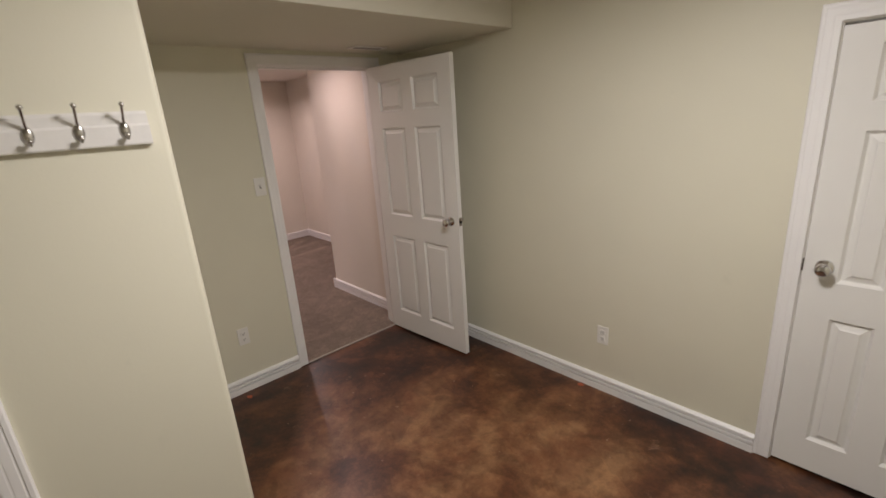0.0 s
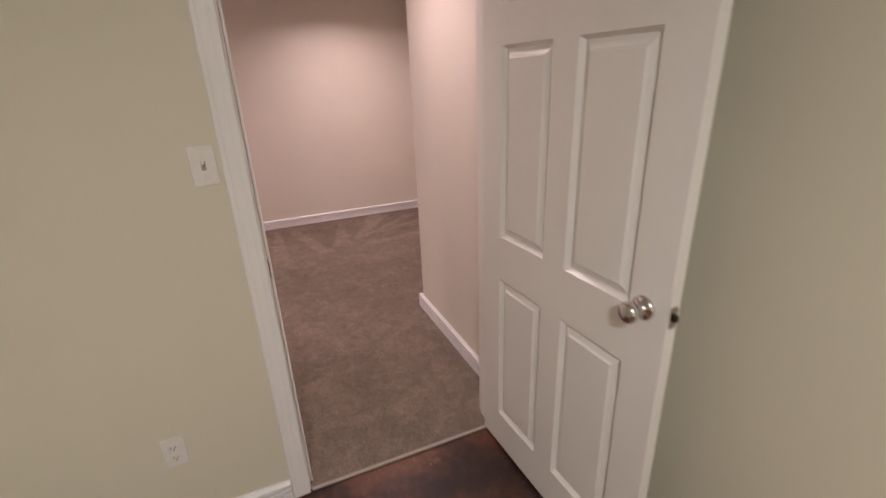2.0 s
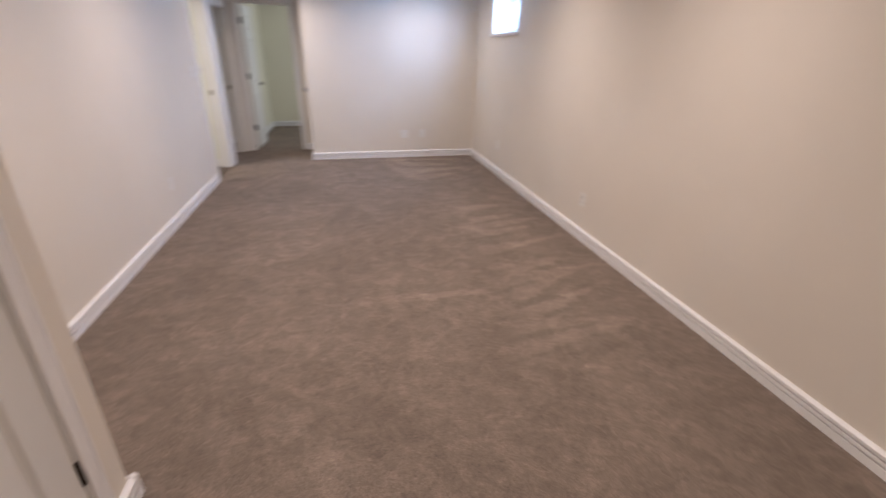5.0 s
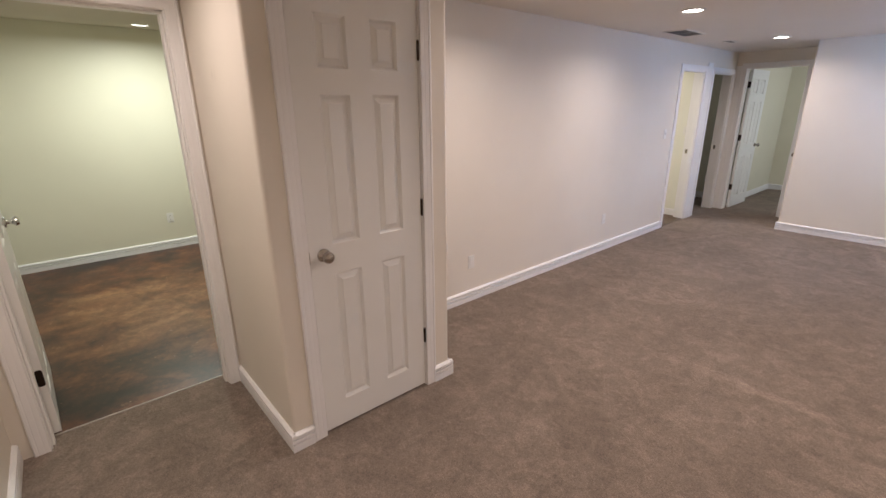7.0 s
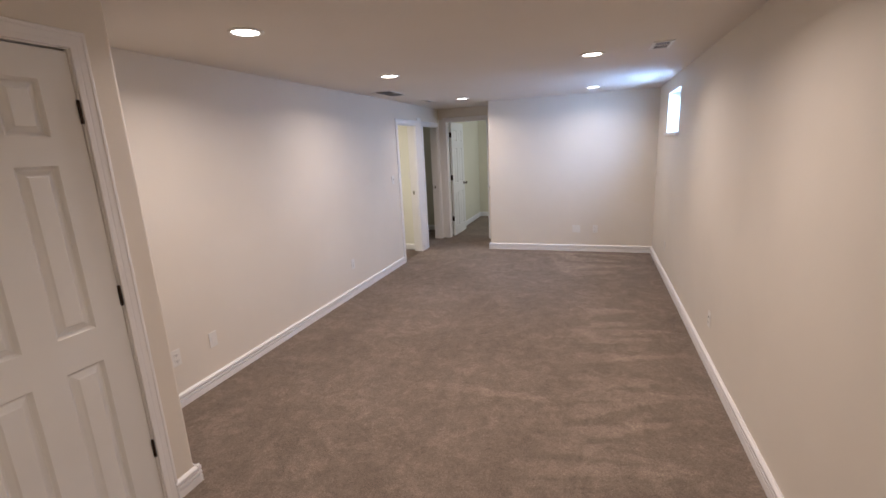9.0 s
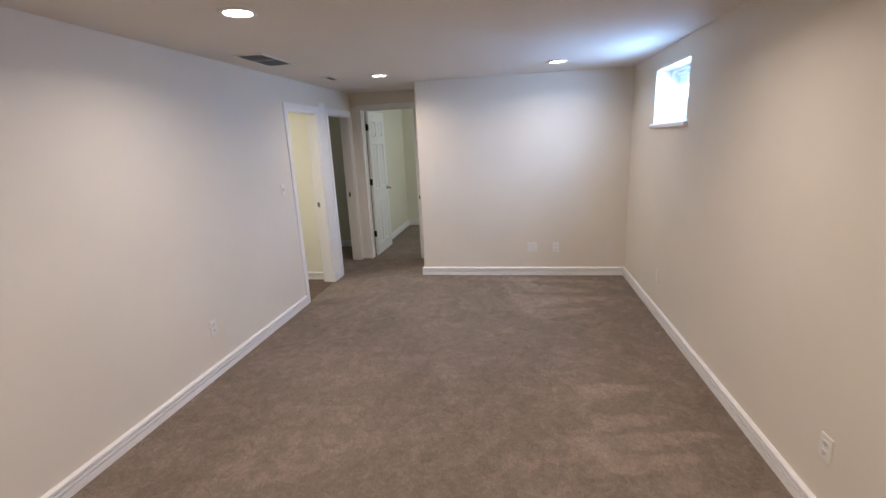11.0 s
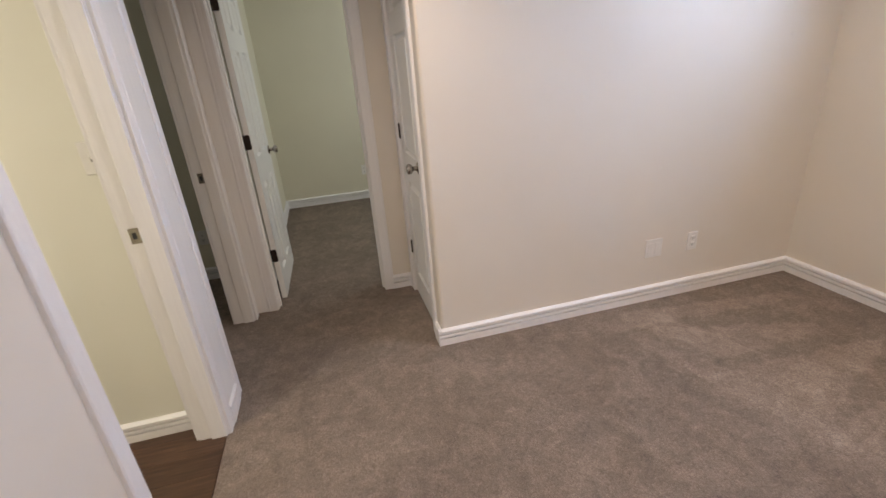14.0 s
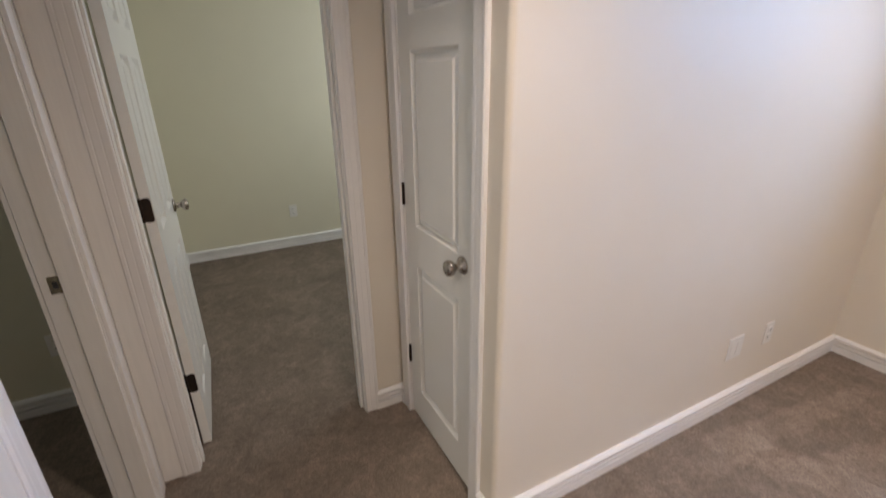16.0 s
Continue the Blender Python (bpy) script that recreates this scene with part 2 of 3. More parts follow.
def concrete_mat(name):
    m, nt, b, co = mat_new(name)
    warp = nt.nodes.new("ShaderNodeTexNoise")
    warp.inputs["Scale"].default_value = 1.6
    warp.inputs["Detail"].default_value = 4
    nt.links.new(co.outputs["Object"], warp.inputs["Vector"])
    add = nt.nodes.new("ShaderNodeVectorMath")
    add.operation = "MULTIPLY_ADD"
    nt.links.new(warp.outputs["Color"], add.inputs[0])
    add.inputs[1].default_value = (0.16, 0.16, 0.16)
    nt.links.new(co.outputs["Object"], add.inputs[2])

    def wn(scale, detail, rough):
        n = nt.nodes.new("ShaderNodeTexNoise")
        n.inputs["Scale"].default_value = scale
        n.inputs["Detail"].default_value = detail
        n.inputs["Roughness"].default_value = rough
        nt.links.new(add.outputs["Vector"], n.inputs["Vector"])
        return n.outputs["Fac"]
    # paler towards the middle of the room, darker along the walls
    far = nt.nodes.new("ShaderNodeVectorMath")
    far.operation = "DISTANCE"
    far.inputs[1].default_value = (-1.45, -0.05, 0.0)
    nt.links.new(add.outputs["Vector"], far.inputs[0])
    centre_tone = nt.nodes.new("ShaderNodeMapRange")
    centre_tone.interpolation_type = "SMOOTHSTEP"
    centre_tone.inputs["From Min"].default_value, centre_tone.inputs["From Max"].default_value = 0.35, 1.45
    centre_tone.inputs["To Min"].default_value, centre_tone.inputs["To Max"].default_value = 0.60, 0.42
    nt.links.new(far.outputs["Value"], centre_tone.inputs["Value"])

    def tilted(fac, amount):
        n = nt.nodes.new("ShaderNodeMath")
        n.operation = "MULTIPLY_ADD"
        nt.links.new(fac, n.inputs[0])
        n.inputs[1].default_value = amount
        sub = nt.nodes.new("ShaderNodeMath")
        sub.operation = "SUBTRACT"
        nt.links.new(centre_tone.outputs["Result"], sub.inputs[0])
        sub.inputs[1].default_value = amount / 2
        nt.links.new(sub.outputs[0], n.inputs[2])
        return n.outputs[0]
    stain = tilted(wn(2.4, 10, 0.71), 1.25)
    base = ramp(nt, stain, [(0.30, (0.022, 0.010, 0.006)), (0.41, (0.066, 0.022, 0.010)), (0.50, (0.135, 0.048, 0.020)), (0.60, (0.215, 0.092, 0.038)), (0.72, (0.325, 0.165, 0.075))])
    red = ramp(nt, wn(2.6, 6, 0.65), [(0.52, (0, 0, 0)), (0.64, (1, 1, 1))])
    col = mix(nt, mix(nt, 0.55, (0.0, 0.0, 0.0), red), base, (0.150, 0.045, 0.018))
    cell = nt.nodes.new("ShaderNodeTexVoronoi")
    cell.inputs["Scale"].default_value = 5.5
    nt.links.new(add.outputs["Vector"], cell.inputs["Vector"])
    grey = nt.nodes.new("ShaderNodeSeparateColor")
    nt.links.new(cell.outputs["Color"], grey.inputs["Color"])
    col = mix(nt, 0.45, col, mix(nt, 1.0, col, ramp(nt, grey.outputs["Red"], [(0.2, (0.55, 0.52, 0.50)), (0.8, (1.0, 1.0, 1.0))]), "MULTIPLY"))
    blot = ramp(nt, wn(11, 9, 0.76), [(0.40, (0.45, 0.42, 0.40)), (0.56, (1.0, 1.0, 1.0))])
    col = mix(nt, 0.55, col, mix(nt, 1.0, col, blot, "MULTIPLY"))
    pale = ramp(nt, wn(8, 9, 0.8), [(0.60, (0, 0, 0)), (0.68, (1, 1, 1))])
    col = mix(nt, mix(nt, 0.45, (0.0, 0.0, 0.0), pale), col, (0.34, 0.20, 0.115))
    speck = ramp(nt, tex_noise(nt, co, 30, 2), [(0.745, (0, 0, 0)), (0.765, (1, 1, 1))])
    col = mix(nt, speck, col, (0.33, 0.21, 0.14))
    nt.links.new(col, b.inputs["Base Color"])
    rr = nt.nodes.new("ShaderNodeMapRange")
    rr.inputs["To Min"].default_value, rr.inputs["To Max"].default_value = 0.27, 0.45
    nt.links.new(wn(4, 4, 0.6), rr.inputs["Value"])
    nt.links.new(rr.outputs["Result"], b.inputs["Roughness"])
    n1 = bump(nt, b, wn(5, 6, 0.6), 0.12, 0.01)
    bump(nt, b, tex_noise(nt, co, 90, 3), 0.08, 0.001, n1)
    return m


def wood_mat(name):
    m, nt, b, co = mat_new(name)
    g = tex_noise(nt, co, 7, 5, 0.6, (0.7, 9, 1))
    info = nt.nodes.new("ShaderNodeObjectInfo")
    grain = ramp(nt, g, [(0.3, (0.045, 0.020, 0.010)), (0.6, (0.10, 0.05, 0.027)), (0.75, (0.15, 0.085, 0.05))])
    tone = ramp(nt, info.outputs["Random"], [(0.0, (0.75, 0.74, 0.72)), (1.0, (1.0, 1.0, 1.0))])
    nt.links.new(mix(nt, 1.0, grain, tone, "MULTIPLY"), b.inputs["Base Color"])
    b.inputs["Roughness"].default_value = 0.35
    bump(nt, b, g, 0.1, 0.001)
    return m


def glass_mat(name):
    m, nt, b, co = mat_new(name)
    b.inputs["Transmission Weight"].default_value = 1.0
    b.inputs["Roughness"].default_value = 0.02
    b.inputs["IOR"].default_value = 1.45
    b.inputs["Base Color"].default_value = (0.96, 0.98, 1, 1)
    return m


M_A = paint_wall("cream_wall_paint", (0.71, 0.680, 0.545))
M_B = paint_wall("warm_white_wall_paint", (0.765, 0.706, 0.612))
M_R = paint_wall("pale_green_wall_paint", (0.71, 0.672, 0.53))
M_Y = paint_wall("pale_yellow_wall_paint", (0.82, 0.81, 0.70))
M_CEIL = paint_ceiling("ceiling_paint", (0.78, 0.73, 0.67))
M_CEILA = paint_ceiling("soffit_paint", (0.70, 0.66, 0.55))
M_TRIM = paint_trim("white_trim_paint", (0.86, 0.845, 0.83), 0.38, False)
M_JAMB = paint_trim("white_jamb_paint", (0.86, 0.845, 0.815), 0.42)
M_DOOR = paint_trim("white_door_paint", (0.815, 0.802, 0.765), 0.28, False)
M_BRONZE = metal("bronze_hinge_metal", (0.055, 0.040, 0.032), 0.4)
M_NICKEL = metal("satin_nickel", (0.46, 0.42, 0.38), 0.24)
M_CHROME = metal("polished_chrome", (0.72, 0.71, 0.70), 0.12)
M_PLATE = plain("white_plastic", (0.81, 0.79, 0.74), 0.35)
M_SLOT = plain("dark_slot", (0.04, 0.04, 0.04), 0.6)
M_CARPET = carpet_mat("taupe_carpet", (0.184, 0.144, 0.114), (0.288, 0.233, 0.188))
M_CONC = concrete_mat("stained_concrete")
M_WOOD = wood_mat("dark_wood_floor")
M_GLASS = glass_mat("window_glass")
M_VINYL = plain("white_vinyl", (0.82, 0.83, 0.84), 0.35)
M_LENS = emitter("lamp_lens", (1.0, 0.93, 0.84), 14)
M_DOME = emitter("frosted_dome", (0.95, 1.0, 0.88), 3)
M_VENT = plain("vent_enamel", (0.36, 0.34, 0.32), 0.4)
M_DUCT = plain("duct_shade", (0.06, 0.055, 0.05), 0.7)
M_ORANGE = plain("orange_paint", (0.45, 0.09, 0.03), 0.5)
M_HOOK = metal("brushed_hook_metal", (0.58, 0.56, 0.53), 0.24)
M_AGED = metal("aged_hinge_metal", (0.16, 0.135, 0.115), 0.4)
M_STRIP = plain("pale_strip_edge", (0.42, 0.37, 0.32), 0.5)
M_RAIL = plain("rail_white_paint", (0.74, 0.72, 0.68), 0.4)


def finish(name, bm, material, parent=None, label="", smooth=False):
    bmesh.ops.recalc_face_normals(bm, faces=bm.faces)
    me = bpy.data.meshes.new(name)
    bm.to_mesh(me)
    bm.free()
    me.materials.append(material)
    if smooth:
        for p in me.polygons:
            p.use_smooth = True
    ob = new(name, me)
    if parent is not None:
        ob.parent = parent
    if label:
        ob["label"] = label
    return ob


def part(name, bm, material, parent, label="", smooth=False):
    return finish(name, bm, material, parent, label, smooth)


def empty(name, m=None):
    ob = new(name)
    if m is not None:
        ob.matrix_basis = m
    return ob


def add_box(bm, x0, x1, y0, y1, z0, z1):
    vs = [bm.verts.new(p) for p in ((x0, y0, z0), (x1, y0, z0), (x1, y1, z0), (x0, y1, z0),
                                    (x0, y0, z1), (x1, y0, z1), (x1, y1, z1), (x0, y1, z1))]
    for f in ((3, 2, 1, 0), (4, 5, 6, 7), (0, 1, 5, 4), (1, 2, 6, 5), (2, 3, 7, 6), (3, 0, 4, 7)):
        bm.faces.new([vs[i] for i in f])
    return vs


def box(x0, x1, y0, y1, z0, z1, bevel=0.0, seg=2):
    bm = bmesh.new()
    add_box(bm, min(x0, x1), max(x0, x1), min(y0, y1), max(y0, y1), min(z0, z1), max(z0, z1))
    if bevel:
        bmesh.ops.bevel(bm, geom=bm.edges[:], offset=bevel, segments=seg, affect="EDGES", profile=0.5)
    return bm


def lathe(profile, seg=24, axis="Z"):
    """Turned shape: rows of (radius, height)."""
    bm = bmesh.new()
    rings = []
    for r, h in profile:
        if r < 1e-6:
            rings.append([bm.verts.new((0, 0, h))])
        else:
            rings.append([bm.verts.new((r * math.cos(2 * math.pi * i / seg), r * math.sin(2 * math.pi * i / seg), h)) for i in range(seg)])
    for a, b in zip(rings, rings[1:]):
        for i in range(seg):
            j = (i + 1) % seg
            if len(a) == 1 and len(b) == 1:
                continue
            if len(a) == 1:
                bm.faces.new((a[0], b[i], b[j]))
            elif len(b) == 1:
                bm.faces.new((a[i], a[j], b[0]))
            else:
                bm.faces.new((a[i], a[j], b[j], b[i]))
    if axis == "X":
        bmesh.ops.rotate(bm, verts=bm.verts[:], cent=(0, 0, 0), matrix=Matrix.Rotation(radians(90), 3, "Y"))
    if axis == "Y":
        bmesh.ops.rotate(bm, verts=bm.verts[:], cent=(0, 0, 0), matrix=Matrix.Rotation(radians(-90), 3, "X"))
    return bm


def prism(profile, length):
    """A profile in (y, z), run along x from 0 to length."""
    bm = bmesh.new()
    a = [bm.verts.new((0, y, z)) for y, z in profile]
    b = [bm.verts.new((length, y, z)) for y, z in profile]
    n = len(profile)
    for i in range(n):
        j = (i + 1) % n
        bm.faces.new((a[i], a[j], b[j], b[i]))
    bm.faces.new(a[::-1])
    bm.faces.new(b)
    return bm


def place(bm, m):
    bmesh.ops.transform(bm, matrix=m, verts=bm.verts[:])
    return bm


# ---- large structure ----
T = 0.06          # half of a partition
ZB = CEIL_B + 0.05


def wall(name, axis, face, out, a0, a1, material, openings=(), z0=0.0, z1=ZB, thick=T, label="painted plasterboard wall", rounded=()):
    """A wall slab. axis: the axis that its face is square to; face: where; out: +1 or -1, the side on which the slab lies.
    openings: (from, to, bottom, top)."""
    bm = bmesh.new()

    def put(u0, u1, w0, w1):
        if u1 - u0 < 1e-4 or w1 - w0 < 1e-4:
            return
        f0, f1 = sorted((face, face + out * thick))
        if axis == "x":
            add_box(bm, f0, f1, u0, u1, w0, w1)
        else:
            add_box(bm, u0, u1, f0, f1, w0, w1)
    u = a0
    for o0, o1, zb, zt in sorted(openings):
        put(u, o0, z0, z1)
        put(o0, o1, z0, zb)
        put(o0, o1, zt, z1)
        u = o1
    put(u, a1, z0, z1)
    for cx, cy in rounded:
        ed = [e for e in bm.edges if all(abs(v.co.x - cx) < 1e-4 and abs(v.co.y - cy) < 1e-4 for v in e.verts)]
        bmesh.ops.bevel(bm, geom=ed, offset=0.019, segments=6, affect="EDGES", profile=0.5)
    return tagged(finish(name, bm, material), label, "wall", kind="structure")


BASE_H = 0.098
BASE_PROFILE = [(0, 0.0), (0.0200, 0.0), (0.0200, 0.037), (0.0190, 0.0395), (0.0030, 0.0400), (0.0030, 0.0490), (0.0205, 0.0485), (0.0205, 0.061),
                (0.0195, 0.0635), (0.0030, 0.0640), (0.0030, 0.0730), (0.0200, 0.0725), (0.0200, 0.087), (0.007, BASE_H), (0, BASE_H)]


def baseboard(p0, p1, z=0.0):
    """Runs from p0 to p1 with the room on its left."""
    p0, p1 = Vector((*p0, z)), Vector((*p1, z))
    d = p1 - p0
    bm = prism(BASE_PROFILE, d.length)
    place(bm, Matrix.Translation(p0) @ Matrix.Rotation(math.atan2(d.y, d.x), 4, "Z"))
    return tagged(finish("baseboard", bm, M_TRIM), "white grooved wooden baseboard along the wall", "baseboard", kind="structure")


def slab(name, x0, x1, y0, y1, z0, z1, material, label, category):
    return tagged(finish(name, box(x0, x1, y0, y1, z0, z1), material), label, category, kind="structure")


CAS_W, CAS_T = 0.065, 0.017
CAS_PROFILE = [(0.0, 0.0), (0.0, 0.012), (0.003, 0.014), (0.019, 0.014), (0.021, 0.0134), (0.024, 0.0134), (0.026, 0.0142), (0.044, 0.0145),
               (0.046, 0.0137), (0.049, 0.0137), (0.051, 0.0160), (0.060, 0.0160), (0.065, 0.012), (0.065, 0.0)]


def casing_set(parent, w, h, flip):
    """Three mitred boards round an opening from x=0 to w, up to h, on the face y=0; flip: on the other side of the wall."""
    s = -1 if not flip else 1

    def run(name, pts):
        bm = bmesh.new()
        rows = []
        for (px, pz), (ox, oz) in pts:
            rows.append([bm.verts.new((px + ox * u, s * v, pz + oz * u)) for u, v in CAS_PROFILE])
        a, b = rows
        n = len(a)
        for i in range(n):
            j = (i + 1) % n
            bm.faces.new((a[i], a[j], b[j], b[i]))
        bm.faces.new(a[::-1])
        bm.faces.new(b)
        return bm
    r = -0.013
    made = [part("casing", run("c", [((-r, 0), (-1, 0)), ((-r, h + r), (-1, 1))]), M_TRIM, parent),
            part("casing", run("c", [((w + r, 0), (1, 0)), ((w + r, h + r), (1, 1))]), M_TRIM, parent),
            part("casing", run("c", [((-r, h + r), (-1, 1)), ((w + r, h + r), (1, 1))]), M_TRIM, parent)]
    return made


def door_frame(m, w, h, depth, stop_at, sides=(True, True), strike=None, label="white wooden door frame with fluted casing", skip=()):
    """Local frame: x along the opening from 0 to w, the wall from y=0 to y=depth. strike: ('lo' or 'hi', height)."""
    e = empty("door_frame", m)
    t = 0.018
    part("jamb", box(0, t, 0.001, depth - 0.001, 0, h - t, 0.0015, 1), M_JAMB, e)
    part("jamb", box(w - t, w, 0.001, depth - 0.001, 0, h - t, 0.0015, 1), M_JAMB, e)
    part("head_jamb", box(0, w, 0.001, depth - 0.001, h - t, h, 0.0015, 1), M_JAMB, e)
    s0, s1 = stop_at
    part("stop", box(t, t + 0.011, s0, s1, 0, h - t - 0.011, 0.002, 1), M_JAMB, e)
    part("stop", box(w - t - 0.011, w - t, s0, s1, 0, h - t - 0.011, 0.002, 1), M_JAMB, e)
    part("stop", box(t, w - t, s0, s1, h - t - 0.011, h - t, 0.002, 1), M_JAMB, e)
    for i, on in enumerate(sides):
        if on:
            made = casing_set(e, w, h, i == 1)
            if i == 1:
                for c in made:
                    c.data.transform(Matrix.Translation((0, depth, 0)))
            for j, c in enumerate(made):
                if (i, j) in skip:
                    bpy.data.objects.remove(c)
    if strike:
        side, z, y = strike
        x = t if side == "lo" else w - t
        s = 1 if side == "lo" else -1
        p = part("strike_plate", box(x, x + s * 0.0025, y - 0.017, y + 0.017, z - 0.029, z + 0.029, 0.001, 1), M_NICKEL, e, "satin nickel strike plate")
        part("latch_hole", box(x + s * 0.0026, x + s * 0.0036, y - 0.006, y + 0.007, z - 0.012, z + 0.012), M_SLOT, p)
    return tagged(e, label, "door frame", kind="structure")


def leaf_mesh(w, h, t, cols, rows):
    """A moulded door: x 0..w, y -t..0, z 0..h. cols, rows: (from, to) of the panels."""
    bm = bmesh.new()
    xs = sorted({0.0, w, *[v for c in cols for v in c]})
    zs = sorted({0.0, h, *[v for r in rows for v in r]})
    for y, s in ((0.0, 1), (-t, -1)):
        for xa, xb in zip(xs, xs[1:]):
            for za, zb in zip(zs, zs[1:]):
                if (xa, xb) in cols and (za, zb) in rows:
                    rings = []
                    for inset, d in ((0, 0), (0.002, -0.0025), (0.011, -0.0155), (0.016, -0.0155), (0.034, -0.0070), (0.040, -0.0015)):
                        yy = y + s * d
                        rings.append([bm.verts.new(p) for p in ((xa + inset, yy, za + inset), (xb - inset, yy, za + inset),
                                                                (xb - inset, yy, zb - inset), (xa + inset, yy, zb - inset))])
                    for a, b in zip(rings, rings[1:]):
                        for i in range(4):
                            j = (i + 1) % 4
                            bm.faces.new((a[i], a[j], b[j], b[i]))
                    bm.faces.new(rings[-1])
                else:
                    bm.faces.new([bm.verts.new(p) for p in ((xa, y, za), (xb, y, za), (xb, y, zb), (xa, y, zb))])
    for a, b in (((0, 0), (w, 0)), ((w, 0), (w, h)), ((w, h), (0, h)), ((0, h), (0, 0))):
        bm.faces.new([bm.verts.new(p) for p in ((a[0], 0, a[1]), (b[0], 0, b[1]), (b[0], -t, b[1]), (a[0], -t, a[1]))])
    bmesh.ops.remove_doubles(bm, verts=bm.verts[:], dist=1e-5)
    return bm


def six_panels(w, k=1.0):
    st, mu = 0.112, 0.10
    pw = (w - 2 * st - mu) / 2
    cols = [(st, st + pw), (st + pw + mu, w - st)]
    rows = [(0.165 * k, 0.80 * k), (0.970 * k, 1.61 * k), (1.72 * k, 1.93 * k)]
    return cols, rows


def knob(parent, x, y, z, s, material):
    """A round knob whose stem points along s*y."""
    prof = [(0.0, 0.0), (0.031, 0.0), (0.032, 0.004), (0.028, 0.009), (0.013, 0.012), (0.0115, 0.030), (0.017, 0.036), (0.026, 0.044),
            (0.0275, 0.054), (0.025, 0.062), (0.016, 0.067), (0.0, 0.068)]
    bm = lathe(prof, 28, "Y")
    if s < 0:
        bmesh.ops.scale(bm, verts=bm.verts[:], vec=(1, -1, 1))
    place(bm, Matrix.Translation((x, y, z)))
    part("knob", bm, material, parent, "round satin metal door knob", True)


def hinge(parent, x, y, z, s, material=None):
    """A butt hinge on the edge x, its barrel proud of the face y on the side s."""
    material = material or M_BRONZE
    g = lathe([(0, -0.046), (0.004, -0.046), (0.0062, -0.043), (0.0062, 0.043), (0.004, 0.046), (0, 0.046)], 12)
    place(g, Matrix.Translation((x, y + s * 0.004, z)))
    return part("hinge", g, material, parent, "dark bronze butt hinge")


def rounded_plate(x0, x1, y0, y1, z, half=0.045, r=0.011):
    """A thin plate across x with rounded corners, centred on the height z."""
    ring = []
    for cy, cz, a0 in ((y1 - r, z + half - r, 0), (y0 + r, z + half - r, 90), (y0 + r, z - half + r, 180), (y1 - r, z - half + r, 270)):
        ring += [(cy + r * math.cos(radians(a0 + k * 30)), cz + r * math.sin(radians(a0 + k * 30))) for k in range(4)]
    bm = prism(ring, x1 - x0)
    return place(bm, Matrix.Translation((x0, 0, 0)))


def door(m, w, h, t, cols, rows, hinge_side, knobs, label, hinges=(0.335, 1.095, 1.86), hinge_face=1, knob_mat=None, latch=True, gap=0.012, knob_z=0.955):
    """Local frame: the leaf runs along x from its hinge edge at 0 to w, y from -t to 0."""
    e = empty("door", m)
    bm = leaf_mesh(w, h, t, cols, rows)
    place(bm, Matrix.Translation((0, 0, gap)))
    part("leaf", bm, M_DOOR, e)
    for z in hinges:
        hinge(e, -0.002, 0 if hinge_face > 0 else -t, z, hinge_face)
        part("hinge_leaf", rounded_plate(-0.0035, -0.0005, -t + 0.003, -0.001, z), M_BRONZE, e, "dark bronze hinge leaf")
    for s in knobs:
        knob(e, w - 0.068, 0 if s > 0 else -t, knob_z, s, knob_mat or M_NICKEL)
    if not latch:
        y = 0.0 if knobs[0] > 0 else -t
        part("strike_lip", box(w + 0.0005, w + 0.0072, y - 0.004, y + (0.0055 if knobs[0] > 0 else 0.004), knob_z - 0.028, knob_z + 0.028, 0.0006, 1), M_NICKEL, e, "satin nickel strike lip")
    else:
        p = part("latch_plate", box(w - 0.0005, w + 0.0015, -t / 2 - 0.012, -t / 2 + 0.012, knob_z - 0.028, knob_z + 0.028, 0.0006, 1), M_NICKEL, e)
        part("latch_bolt", box(w + 0.001, w + 0.012, -t / 2 - 0.006, -t / 2 + 0.006, knob_z - 0.009, knob_z + 0.009, 0.002, 1), M_BRONZE, p)
    return tagged(e, label, "door")

# room with the stained concrete floor
DOOR_H = 2.058
HEAD_A, HEAD_W, HEAD_N = 2.066, 2.020, 2.098   # tops of the openings
AO = (-0.848, 0.018, 0.0, HEAD_A)
wall("wall_a_east", "x", 0.0, 1, -1.15, 0.91, M_A, [AO], z1=CEIL_A)
wall("wall_a_south", "y", -1.09, -1, -3.39, 0.0, M_A, [(-3.236, -2.590, 0, 1.925)], z1=CEIL_A)
wall("wall_a_alcove", "y", 0.866, 1, -1.34, 0.0, M_A, z1=CEIL_A)
wall("wall_a_hooks", "x", -1.40, 1, 0.866, 3.06, M_A, [(1.43, 2.10, 0, DOOR_H)], z1=CEIL_A, rounded=[(-1.40, 0.866)])
wall("wall_a_west", "x", -3.33, -1, -1.09, 3.06, M_A, z1=CEIL_A)
wall("wall_a_north", "y", 3.0, 1, -3.33, -1.40, M_A, z1=CEIL_A)
# two unseen slabs behind closed doors, added to keep sky light out of the gaps
wall("leak_block_a_closet", "y", -1.30, -1, -3.39, -2.4, M_A, z1=CEIL_A)
wall("leak_block_a_store", "x", -1.10, 1, 1.2, 2.4, M_A, z1=CEIL_A)
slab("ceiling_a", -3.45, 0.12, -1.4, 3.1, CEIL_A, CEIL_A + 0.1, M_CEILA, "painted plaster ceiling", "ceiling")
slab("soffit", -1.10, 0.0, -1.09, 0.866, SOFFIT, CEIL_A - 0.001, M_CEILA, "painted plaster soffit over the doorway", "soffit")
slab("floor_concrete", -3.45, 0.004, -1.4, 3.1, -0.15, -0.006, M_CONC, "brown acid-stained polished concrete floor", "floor")

